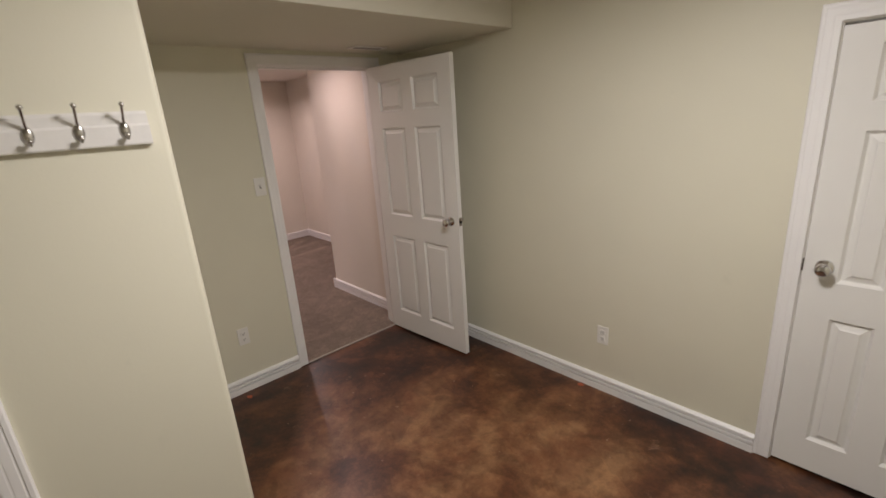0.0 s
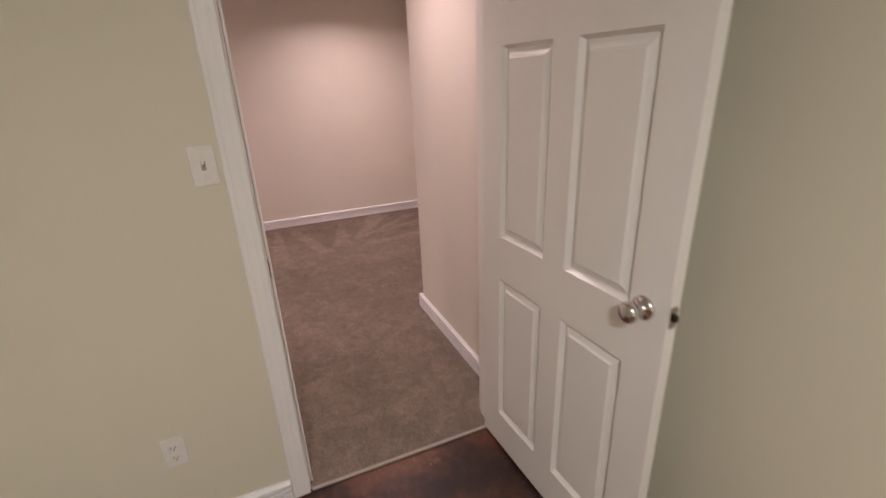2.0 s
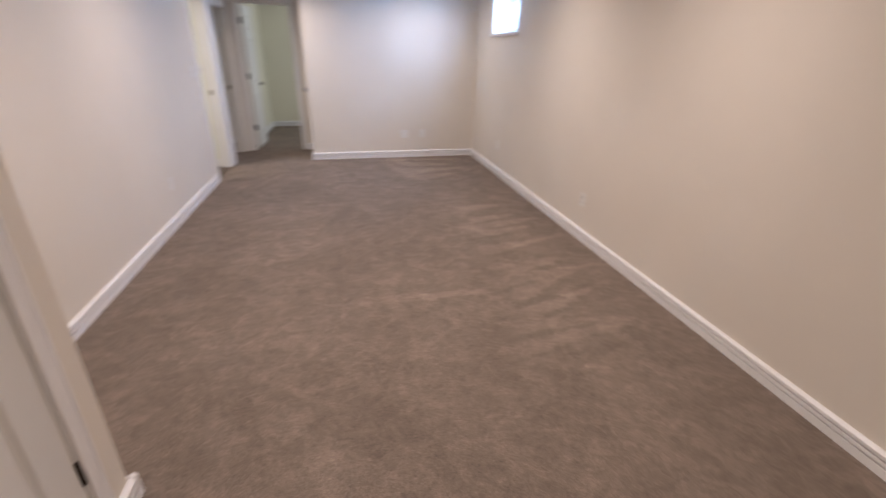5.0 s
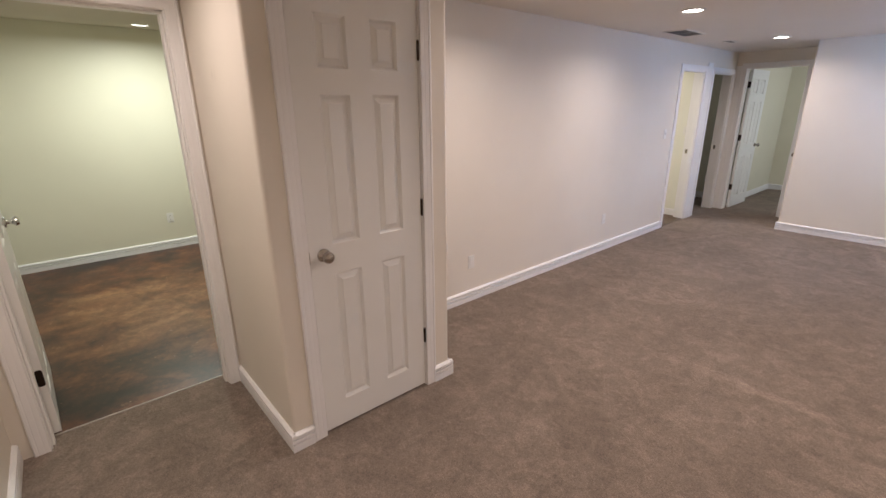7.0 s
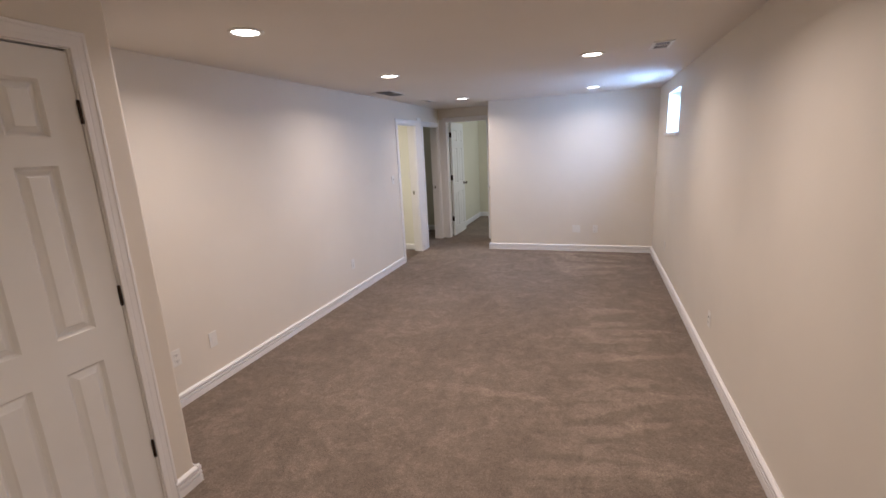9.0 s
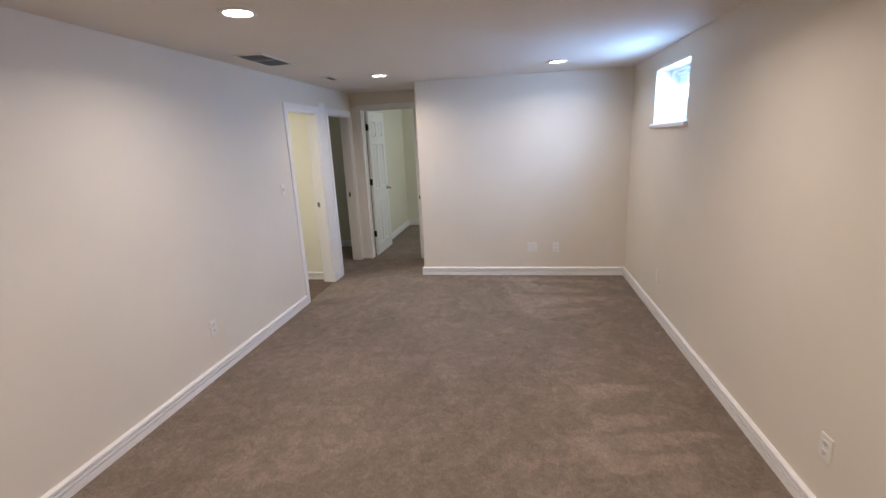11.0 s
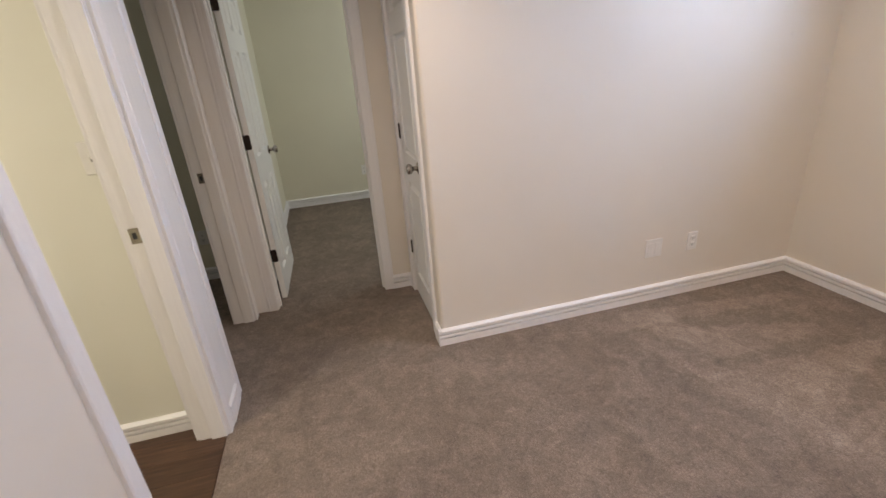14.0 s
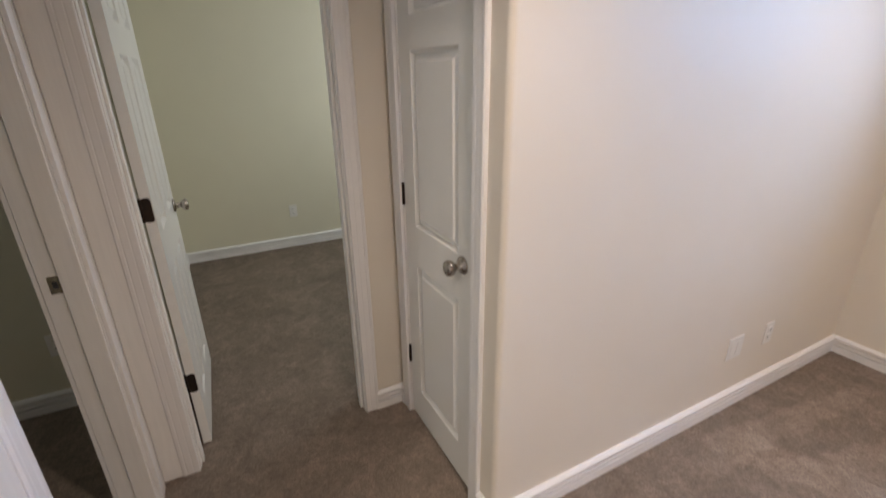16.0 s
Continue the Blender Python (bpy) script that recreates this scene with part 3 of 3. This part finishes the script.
# passage and closet block
wall("wall_p_west", "x", 0.12, -1, -1.022, 0.142, M_B, [AO])
wall("wall_p_north", "y", 0.082, 1, 0.12, 0.863, M_B)
wall("wall_p_south", "y", -0.962, -1, 0.12, 1.175, M_B)
wall("wall_p_corner", "x", 1.235, -1, -1.46, -0.962, M_B, rounded=[(1.235, -0.962)])
wall("wall_p_return", "y", -1.40, -1, 1.235, 1.66, M_B)
wall("wall_s_door", "x", 1.72, -1, -1.955, -1.40, M_B)
CO = (0.232, 0.916, 0.0, 2.110)
wall("wall_closet", "x", 0.923, -1, 0.082, 1.082, M_B, [CO], rounded=[(0.923, 0.082), (0.923, 1.082)])
wall("wall_closet_end", "y", 1.082, -1, 0.208, 0.863, M_B)

# long room and hall
D1 = (5.562, 6.278, 0.0, HEAD_W)
D2 = (6.555, 7.306, 0.0, HEAD_W)
D3 = (0.338, 1.095, 0.0, HEAD_N)
D4 = (6.720, 7.303, 0.0, DOOR_H)
WIN = (4.965, 5.780, 1.690, 2.150)
wall("wall_b_west", "x", 0.208, -1, 1.022, 7.45, M_B, [D1, D2])
wall("wall_b_east", "x", 3.683, 1, -1.96, 6.65, M_B, [WIN], thick=0.26)
wall("wall_b_south", "y", -1.895, -1, 1.72, 3.683, M_B)
wall("wall_b_north", "y", 6.583, 1, 1.345, 3.683, M_B)
wall("wall_hall_right", "x", 1.285, 1, 6.583, 7.39, M_B, [D4], rounded=[(1.285, 6.583)])
wall("wall_hall_end", "y", 7.39, 1, 0.208, 1.345, M_B, [D3])
# unseen slab behind the narrow closet door, added to stop light leaks
wall("leak_block_hall_closet", "x", 1.75, 1, 6.65, 7.45, M_B)
slab("ceiling_b", 0.0, 3.95, -2.0, 7.45, CEIL_B, CEIL_B + 0.1, M_CEIL, "lightly textured painted ceiling", "ceiling")
slab("floor_carpet", 0.004, 3.95, -2.0, 10.1, -0.15, 0.0, M_CARPET, "taupe cut-pile carpet with vacuum marks", "floor")

# bathroom, small room and bedroom seen through their doors
wall("wall_bath_east", "x", 0.088, 1, 4.34, 6.43, M_Y, [D1])
wall("wall_bath_north", "y", 6.37, 1, -2.5, 0.088, M_Y)
wall("wall_bath_south", "y", 4.40, -1, -2.5, 0.088, M_Y)
wall("wall_bath_west", "x", -2.44, -1, 4.40, 6.37, M_Y)
wall("wall_small_east", "x", 0.088, 1, 6.44, 8.20, M_R, [D2])
wall("wall_small_south", "y", 6.52, -1, -2.5, 0.088, M_R)
wall("wall_small_north", "y", 8.15, 1, -2.5, 0.088, M_R)
wall("wall_small_west", "x", -2.44, -1, 6.49, 8.15, M_R)
wall("wall_bed_south", "y", 7.51, -1, 0.24, 3.26, M_R, [D3])
wall("wall_bed_west", "x", 0.285, -1, 7.51, 10.03, M_R)
wall("wall_bed_north", "y", 9.97, 1, 0.24, 3.26, M_R)
wall("wall_bed_east", "x", 3.20, 1, 7.51, 9.97, M_R)
slab("ceiling_bath", -2.5, 0.123, 4.34, 8.21, CEIL_B, CEIL_B + 0.1, M_CEIL, "painted ceiling", "ceiling")
slab("ceiling_bedroom", 0.2, 3.3, 7.45, 10.05, CEIL_3, CEIL_3 + 0.15, M_CEIL, "painted ceiling", "ceiling")
floor_wood = slab("floor_wood", -2.5, 0.201, 4.34, 6.43, -0.15, 0.0012, M_WOOD, "dark wood plank floor", "floor")
slab("floor_carpet_small", -2.5, 0.004, 6.43, 8.21, -0.15, 0.0, M_CARPET, "taupe cut-pile carpet", "floor")

# baseboards: the room lies on the left of each run
for p0, p1 in [((0.0, 0.866), (-1.40, 0.866)), ((0.0, 0.071), (0.0, 0.866)), ((-2.538, -1.09), (0.0, -1.09)), ((0.0, -1.09), (0.0, -0.900)),
               ((-1.40, 0.866), (-1.40, 1.378)), ((-3.33, 3.0), (-3.33, -1.09)), ((-1.40, 3.0), (-3.33, 3.0))]:
    baseboard(p0, p1, -0.006)
g = 0.0195
for p0, p1 in [((0.923 + g, 0.082), (0.12, 0.082)), ((0.923, 0.178), (0.923, 0.082 - g)), ((0.923, 1.082 + g), (0.923, 0.955)),
               ((0.208, 1.082), (0.923 + g, 1.082)), ((0.12, -0.962), (1.235 + g, -0.962)), ((1.235, -0.962 + g), (1.235, -1.40)),
               ((1.72, -1.895), (3.683, -1.895)), ((3.683, -1.895), (3.683, 6.583)), ((3.683, 6.583), (1.285 - g, 6.583)),
               ((1.285, 6.583 - g), (1.285, 6.667)), ((1.285, 7.356), (1.285, 7.39)), ((1.285, 7.39), (1.139, 7.39)),
               ((0.208, 5.509), (0.208, 1.082)), ((0.208, 6.501), (0.208, 6.332)),
               ((0.088, 6.37), (-2.44, 6.37)), ((0.088, 8.15), (-2.44, 8.15)), ((-2.44, 8.15), (-2.44, 6.49)),
               ((0.285, 9.97), (0.285, 7.51)), ((3.20, 9.97), (0.285, 9.97)), ((3.20, 7.51), (3.20, 9.97)), ((-2.44, 6.37), (-2.44, 4.40))]:
    baseboard(p0, p1)

# ---- doors ----
LEAF_H = 2.021
frame_a = door_frame(pose(0.12, AO[0], 0, 0, 0, 90), AO[1] - AO[0], HEAD_A, 0.12, (0.03, 0.08), strike=("hi", 0.97, 0.095))
for z in (0.335, 1.115, 1.86):
    part("hinge_leaf", rounded_plate(0.0182, 0.0205, 0.082, 0.114, z), M_AGED, frame_a, "dull metal hinge leaf on the jamb")
door(pose(-0.003, -0.826, 0, 0, 0, 182.6), 0.822, HEAD_A - 0.034, 0.035, *six_panels(0.822), "s", (1, -1),
     "open white six-panel door with a round chrome knob", knob_mat=M_CHROME, knob_z=0.995)
door_frame(pose(-2.590, -1.09, 0, 0, 0, 180), 0.646, 1.925, 0.06, (0.04, 0.058), sides=(True, False))
door(pose(-3.215, -1.094, 0, 0, 0, 0), 0.606, 1.885, 0.035, *six_panels(0.606, 0.94), "w", (1,),
     "closed white six-panel closet door with chrome knob", knob_mat=M_CHROME, latch=False, knob_z=0.985)
door_frame(pose(-1.40, 2.10, 0, 0, 0, -90), 0.67, DOOR_H, 0.06, (0.04, 0.058), sides=(True, False))
door(pose(-1.361, 2.08, 0, 0, 0, -90), 0.63, LEAF_H, 0.035, *six_panels(0.63), "w", (-1,),
     "closed white six-panel door beside the hook rail", hinge_face=-1, knob_mat=M_CHROME, latch=False)
door_frame(pose(0.923, CO[0], 0, 0, 0, 90), CO[1] - CO[0], CO[3], 0.06, (0.04, 0.058), sides=(True, False))
CLOSET_COLS = [(0.118, 0.262), (0.378, 0.525)]
CLOSET_ROWS = [(0.145, 0.840), (0.985, 1.645), (1.750, 1.960)]
door(pose(0.919, 0.895, 0, 0, 0, -90), 0.642, CO[3] - 0.039, 0.035, CLOSET_COLS, CLOSET_ROWS, "n", (1,),
     "closed white six-panel closet door with bronze hinges", latch=False)
door_frame(pose(0.208, D1[0], 0, 0, 0, 90), D1[1] - D1[0], HEAD_W, 0.12, (0.004, 0.066), strike=("hi", 0.962, 0.086))
door_frame(pose(0.208, D2[0], 0, 0, 0, 90), D2[1] - D2[0], HEAD_W, 0.12, (0.004, 0.066), strike=("hi", 0.955, 0.080))
door_frame(pose(D3[0], 7.39, 0, 0, 0, 0), D3[1] - D3[0], HEAD_N, 0.12, (0.035, 0.07), strike=("hi", 0.965, 0.095))
door(pose(0.366, 7.526, 0, 0, 0, 88.5), 0.70, HEAD_N - 0.034, 0.035, *six_panels(0.70), "w", (1, -1),
     "open white six-panel bedroom door with nickel knob")
door_frame(pose(1.285, D4[1], 0, 0, 0, -90), D4[1] - D4[0], DOOR_H, 0.06, (0.042, 0.058), sides=(True, False))
W4 = D4[1] - D4[0] - 0.042
door(pose(1.326, 7.283, 0, 0, 0, -90), W4, LEAF_H, 0.035, [(0.10, W4 - 0.10)], six_panels(W4)[1], "n", (-1,),
     "closed narrow white three-panel closet door", hinge_face=-1, latch=False)
door(pose(1.742, -1.566, 0, 0, 0, -8.9), 0.757, LEAF_H, 0.035, *six_panels(0.757), "w", (1, -1),
     "open white six-panel door standing into the room")


# white boards that fill between neighbouring frames
for nm, q in (("trim_boards_door_1", (0.208, 0.2185, 6.3315, 6.5015, BASE_H + 0.002, 2.12)), ("trim_boards_door_2", (0.208, 0.2185, 7.3595, 7.389, 0.0, 2.12)),
              ("trim_boards_door_3", (0.2195, 0.2955, 7.379, 7.389, 0.0, 2.12))):
    tagged(finish(nm, box(*q, 0.002, 1), M_JAMB), "white painted filler board between door frames", "trim", kind="structure")
tagged(finish("threshold_strip", box(-0.007, 0.007, -0.829, -0.001, -0.006, 0.004, 0.002, 1), M_STRIP), "narrow pale strip at the carpet edge", "trim", kind="structure")


# ---- window ----
def window():
    y0, y1, z0, z1 = WIN
    e = empty("window_1", pose(3.683, (y0 + y1) / 2, z0))
    w, h = y1 - y0, z1 - z0
    d = 0.13

    def fr(name, a0, a1, b0, b1, x0, x1, parent):
        bm = bmesh.new()
        t = 0.024
        for q in ((a0, a1, b0, b0 + t), (a0, a1, b1 - t, b1), (a0, a0 + t, b0 + t, b1 - t), (a1 - t, a1, b0 + t, b1 - t)):
            add_box(bm, x0, x1, *q)
        return part(name, bm, M_VINYL, parent)
    fr("window_frame", -w / 2, w / 2, 0.0, h, d, d + 0.07, e)
    for s, x in ((0, d + 0.012), (1, d + 0.038)):
        a0, a1 = (-w / 2 + 0.03, 0.02) if s == 0 else (-0.02, w / 2 - 0.03)
        sash = fr("sash", a0, a1, 0.03, h - 0.03, x, x + 0.024, e)
        p = part("pane", box(x + 0.010, x + 0.014, a0 + 0.023, a1 - 0.023, 0.053, h - 0.053), M_GLASS, sash)
        p.visible_shadow = False
    part("window_sill", box(-0.034, d, -w / 2 - 0.034, w / 2 + 0.022, -0.030, 0.006, 0.010, 3), M_TRIM, e, "white rounded sill board")
    return tagged(e, "high sliding basement window with white sill", "window", kind="structure")


window()


# ---- fixtures ----
def recessed_light(x, y):
    e = empty("recessed_light", pose(x, y, CEIL_B))
    part("trim_ring", lathe([(0.092, 0.0), (0.094, -0.004), (0.088, -0.008), (0.076, -0.009), (0.070, -0.006), (0.068, 0.0)], 40), M_PLATE, e, "white trim ring", True)
    part("lens", lathe([(0.0, -0.0065), (0.050, -0.0065), (0.0695, -0.0050), (0.0695, -0.001), (0.0, -0.001)], 40), M_LENS, e, "glowing frosted lens", True)
    return tagged(e, "lit round recessed downlight with white trim in ceiling", "ceiling light", "recessed ceiling lights")


for cx, cy, _ in CANS:
    recessed_light(cx, cy)


def ceiling_vent(x, y, z, w, l, slats, cross, label):
    """A grille under a ceiling: w along x, l along y."""
    e = empty("ceiling_vent", pose(x, y, z))
    b = 0.022
    bm = bmesh.new()
    for q in ((-w / 2, w / 2, -l / 2, -l / 2 + b), (-w / 2, w / 2, l / 2 - b, l / 2), (-w / 2, -w / 2 + b, -l / 2 + b, l / 2 - b), (w / 2 - b, w / 2, -l / 2 + b, l / 2 - b)):
        add_box(bm, *q, -0.008, -0.0005)
    part("frame", bm, M_PLATE, e, "white enamelled frame")
    # no hole here: a flat dark sheet carries the duct's shade in its colour
    part("backing", box(-w / 2 + b, w / 2 - b, -l / 2 + b, l / 2 - b, -0.0015, -0.0005), M_DUCT, e, "dark sheet coloured like the shade inside a duct")
    if cross:
        part("crossbar", box(-w / 2 + b, w / 2 - b, -0.006, 0.006, -0.008, -0.002), M_PLATE, e)
    n = slats
    for i in range(n):
        u = -w / 2 + b + (i + 0.5) * (w - 2 * b) / n
        bm = box(-0.0045, 0.0045, -l / 2 + b, l / 2 - b, -0.0006, 0.0006)
        place(bm, Matrix.Translation((u, 0, -0.0055)) @ Matrix.Rotation(radians(38), 4, "Y"))
        part("slat", bm, M_VENT, e)
    return tagged(e, label, "ceiling vent")


ceiling_vent(0.540, 4.70, CEIL_B, 0.24, 0.50, 14, True, "large white return air grille with dark louvres in ceiling")
ceiling_vent(0.590, 5.86, CEIL_B, 0.11, 0.25, 5, False, "small white supply register with dark slot in ceiling")
ceiling_vent(3.300, 3.41, CEIL_B, 0.14, 0.28, 6, True, "small white supply register in ceiling near window")
ceiling_vent(-0.245, -0.65, SOFFIT, 0.11, 0.25, 5, False, "small beige supply register in the soffit")


def screw(parent, z):
    part("screw", place(lathe([(0, 0), (0.003, 0), (0.0026, -0.001), (0, -0.0012)], 10, "Y"), Matrix.Translation((0, -0.0062, z))), M_PLATE, parent)


def outlet(m, label="white duplex outlet in the wall"):
    e = empty("power_outlet", m)
    part("cover_plate", box(-0.035, 0.035, -0.006, 0, -0.0575, 0.0575, 0.0025), M_PLATE, e)
    for s in (-1, 1):
        f = part("receptacle", box(-0.017, 0.017, -0.0085, -0.004, s * 0.0205 - 0.0145, s * 0.0205 + 0.0145, 0.004), M_PLATE, e)
        for x in (-0.0065, 0.0065):
            part("slot", box(x - 0.0013, x + 0.0013, -0.0091, -0.0084, s * 0.0205 - 0.002, s * 0.0205 + 0.007), M_SLOT, f)
        part("slot", place(lathe([(0, 0), (0.0028, 0), (0.0028, -0.0008), (0, -0.0008)], 10, "Y"), Matrix.Translation((0, -0.0083, s * 0.0205 - 0.0075))), M_SLOT, f)
    screw(e, 0.0)
    return tagged(e, label, "power outlet", "wall outlets")


def blank_plate(m, w, label):
    e = empty("wall_plate", m)
    part("cover_plate", box(-w / 2, w / 2, -0.006, 0, -0.0575, 0.0575, 0.0025), M_PLATE, e)
    n = 1 if w < 0.1 else 2
    for i in range(n):
        x = (i - (n - 1) / 2) * 0.046
        part("insert", box(x - 0.0165, x + 0.0165, -0.0078, -0.004, -0.033, 0.033, 0.0015), M_PLATE, e)
    for z in (-0.0415, 0.0415):
        screw(e, z)
    return tagged(e, label, "wall plate")


def light_switch(m, label="white toggle light switch on the wall"):
    e = empty("light_switch", m)
    part("cover_plate", box(-0.035, 0.035, -0.006, 0, -0.0575, 0.0575, 0.0025), M_PLATE, e)
    part("surround", box(-0.006, 0.006, -0.0068, -0.004, -0.0125, 0.0125), M_VENT, e)
    bm = box(-0.0042, 0.0042, -0.017, 0.0, -0.0055, 0.0055, 0.0015)
    place(bm, Matrix.Translation((0, -0.004, 0.003)) @ Matrix.Rotation(radians(-24), 4, "X"))
    part("toggle", bm, M_PLATE, e)
    for z in (-0.0302, 0.0302):
        screw(e, z)
    return tagged(e, label, "light switch")


LW, EW, NW = 0.208, 3.683, 6.583
outlet(pose(0, 0.404, 0.380, 0, 0, -90), "white duplex outlet beside the open doorway")
outlet(pose(-1.735, -1.09, 0.362, 0, 0, 180), "white duplex outlet low on the cream wall")
outlet(pose(-3.33, 0.38, 0.36, 0, 0, 90))
outlet(pose(LW, 1.645, 0.350, 0, 0, 90))
blank_plate(pose(LW, 1.963, 0.348, 0, 0, 90), 0.07, "white single blank wall plate beside an outlet")
outlet(pose(LW, 4.045, 0.372, 0, 0, 90))
blank_plate(pose(2.620, NW, 0.345, 0, 0, 0), 0.115, "white square double wall plate above the baseboard")
outlet(pose(2.893, NW, 0.345, 0, 0, 0), "white duplex outlet beside the square wall plate")
outlet(pose(EW, 0.19, 0.358, 0, 0, -90))
outlet(pose(EW, 3.08, 0.345, 0, 0, -90))
blank_plate(pose(EW, 5.36, 0.378, 0, 0, -90), 0.07, "white single blank wall plate below the window")
outlet(pose(1.25, 9.97, 0.35, 0, 0, 0), "white duplex outlet on the bedroom wall")
outlet(pose(-0.195, 8.15, 0.35, 0, 0, 0), "white duplex outlet on the dim green wall")
light_switch(pose(0, 0.118, 1.325, 0, 0, -90), "white toggle light switch beside the doorway")
light_switch(pose(LW, 5.315, 1.245, 0, 0, 90), "white toggle light switch beside the bathroom door")
light_switch(pose(0.034, 6.37, 1.235, 0, 0, 0), "white light switch on the bathroom wall")


def hook_rail():
    """A board along y on the wall x = -1.40, with double hooks."""
    e = empty("coat_hook_rail", pose(-1.40, 0.915, 1.663, 0, 0, -90))
    n, pitch, l = 4, 0.098, 0.43
    prof = [(0, 0), (-0.018, 0.0), (-0.020, 0.004), (-0.020, 0.050), (-0.016, 0.056), (-0.016, 0.080), (-0.010, 0.088), (0, 0.088)]
    bm = prism(prof, l)
    place(bm, Matrix.Scale(-1, 4, (1, 0, 0)))
    part("board", bm, M_RAIL, e, "white moulded board")
    for i in range(n):
        x = -(0.058 + i * pitch)
        pl = lathe([(0, 0), (0.0120, 0.0), (0.0120, -0.003), (0.008, -0.0065), (0, -0.0075)], 20, "Y")
        bmesh.ops.scale(pl, verts=pl.verts[:], vec=(1, 1, 1.75))
        place(pl, Matrix.Translation((x, -0.020, 0.040)))
        hk = part("hook", pl, M_HOOK, e, "polished metal double coat hook", True)
        for pts, rad in (([(0, -0.022, 0.052), (0, -0.030, 0.068), (0, -0.044, 0.085), (0, -0.056, 0.103)], 0.0034),
                         ([(0, -0.022, 0.032), (0, -0.031, 0.020), (0, -0.040, 0.018), (0, -0.044, 0.027)], 0.0034)):
            cu = bpy.data.curves.new("prong", "CURVE")
            cu.dimensions, cu.bevel_depth, cu.bevel_resolution = "3D", rad, 3
            sp = cu.splines.new("BEZIER")
            sp.bezier_points.add(len(pts) - 1)
            for p, q in zip(sp.bezier_points, pts):
                p.co = (x + q[0], q[1], q[2])
                p.handle_left_type = p.handle_right_type = "AUTO"
            cu.materials.append(M_HOOK)
            ob = new("prong", cu)
            ob.parent = hk
            tip = lathe([(0, -0.0068), (0.0048, -0.0048), (0.0068, 0), (0.0048, 0.0048), (0, 0.0068)], 14)
            place(tip, Matrix.Translation((x + pts[-1][0], pts[-1][1], pts[-1][2])))
            part("tip", tip, M_HOOK, hk, "", True)
    return tagged(e, "white coat rail with polished metal hooks on wall", "coat rail")


hook_rail()


def flush_light():
    e = empty("flush_ceiling_light", pose(-2.34, 0.30, CEIL_A))
    part("base", lathe([(0, 0), (0.17, 0), (0.17, -0.03), (0.15, -0.04), (0, -0.04)], 32), M_NICKEL, e, "brushed metal base", True)
    part("glass_dome", lathe([(0.15, -0.04), (0.148, -0.06), (0.12, -0.085), (0.07, -0.10), (0, -0.105)], 32), M_DOME, e, "frosted glass dome", True)
    return tagged(e, "round flush ceiling light with frosted glass dome", "ceiling light")


flush_light()


def paint_mark(x, y, r, label):
    rng = random.Random(int(abs(x * 100)))
    bm = bmesh.new()
    ring = [bm.verts.new((r * (0.7 + 0.5 * rng.random()) * math.cos(a), r * (0.5 + 0.4 * rng.random()) * math.sin(a), 0.001)) for a in [2 * math.pi * i / 14 for i in range(14)]]
    bm.faces.new(ring)
    ext = bmesh.ops.extrude_face_region(bm, geom=bm.faces[:])
    bmesh.ops.translate(bm, verts=[v for v in ext["geom"] if isinstance(v, bmesh.types.BMVert)], vec=(0, 0, -0.001))
    ob = finish("paint_mark", bm, M_ORANGE)
    ob.matrix_basis = pose(x, y, -0.006, 0, 0, 20)
    return tagged(ob, label, "paint mark")


paint_mark(-1.62, -1.045, 0.020, "small orange paint mark on stained concrete floor")
paint_mark(-0.09, 0.47, 0.022, "faint red paint mark on concrete beside baseboard")


# planks of the bathroom floor
PLANK_W, PLANK_L = 0.127, 0.90
plank_mesh = finish("plank", box(0, PLANK_L - 0.0015, 0, PLANK_W - 0.0015, 0.0012, 0.0042, 0.0008, 1), M_WOOD, floor_wood).data
first = bpy.data.objects["plank"]
first.location = (0.201 - PLANK_L, 6.43 - PLANK_W, 0)
for row in range(16):
    for k in range(2):
        if row or k:
            ob = new("plank", plank_mesh)
            ob.parent = floor_wood
            ob.location = (0.201 - PLANK_L * (k + 1), 6.43 - PLANK_W * (row + 1), 0)
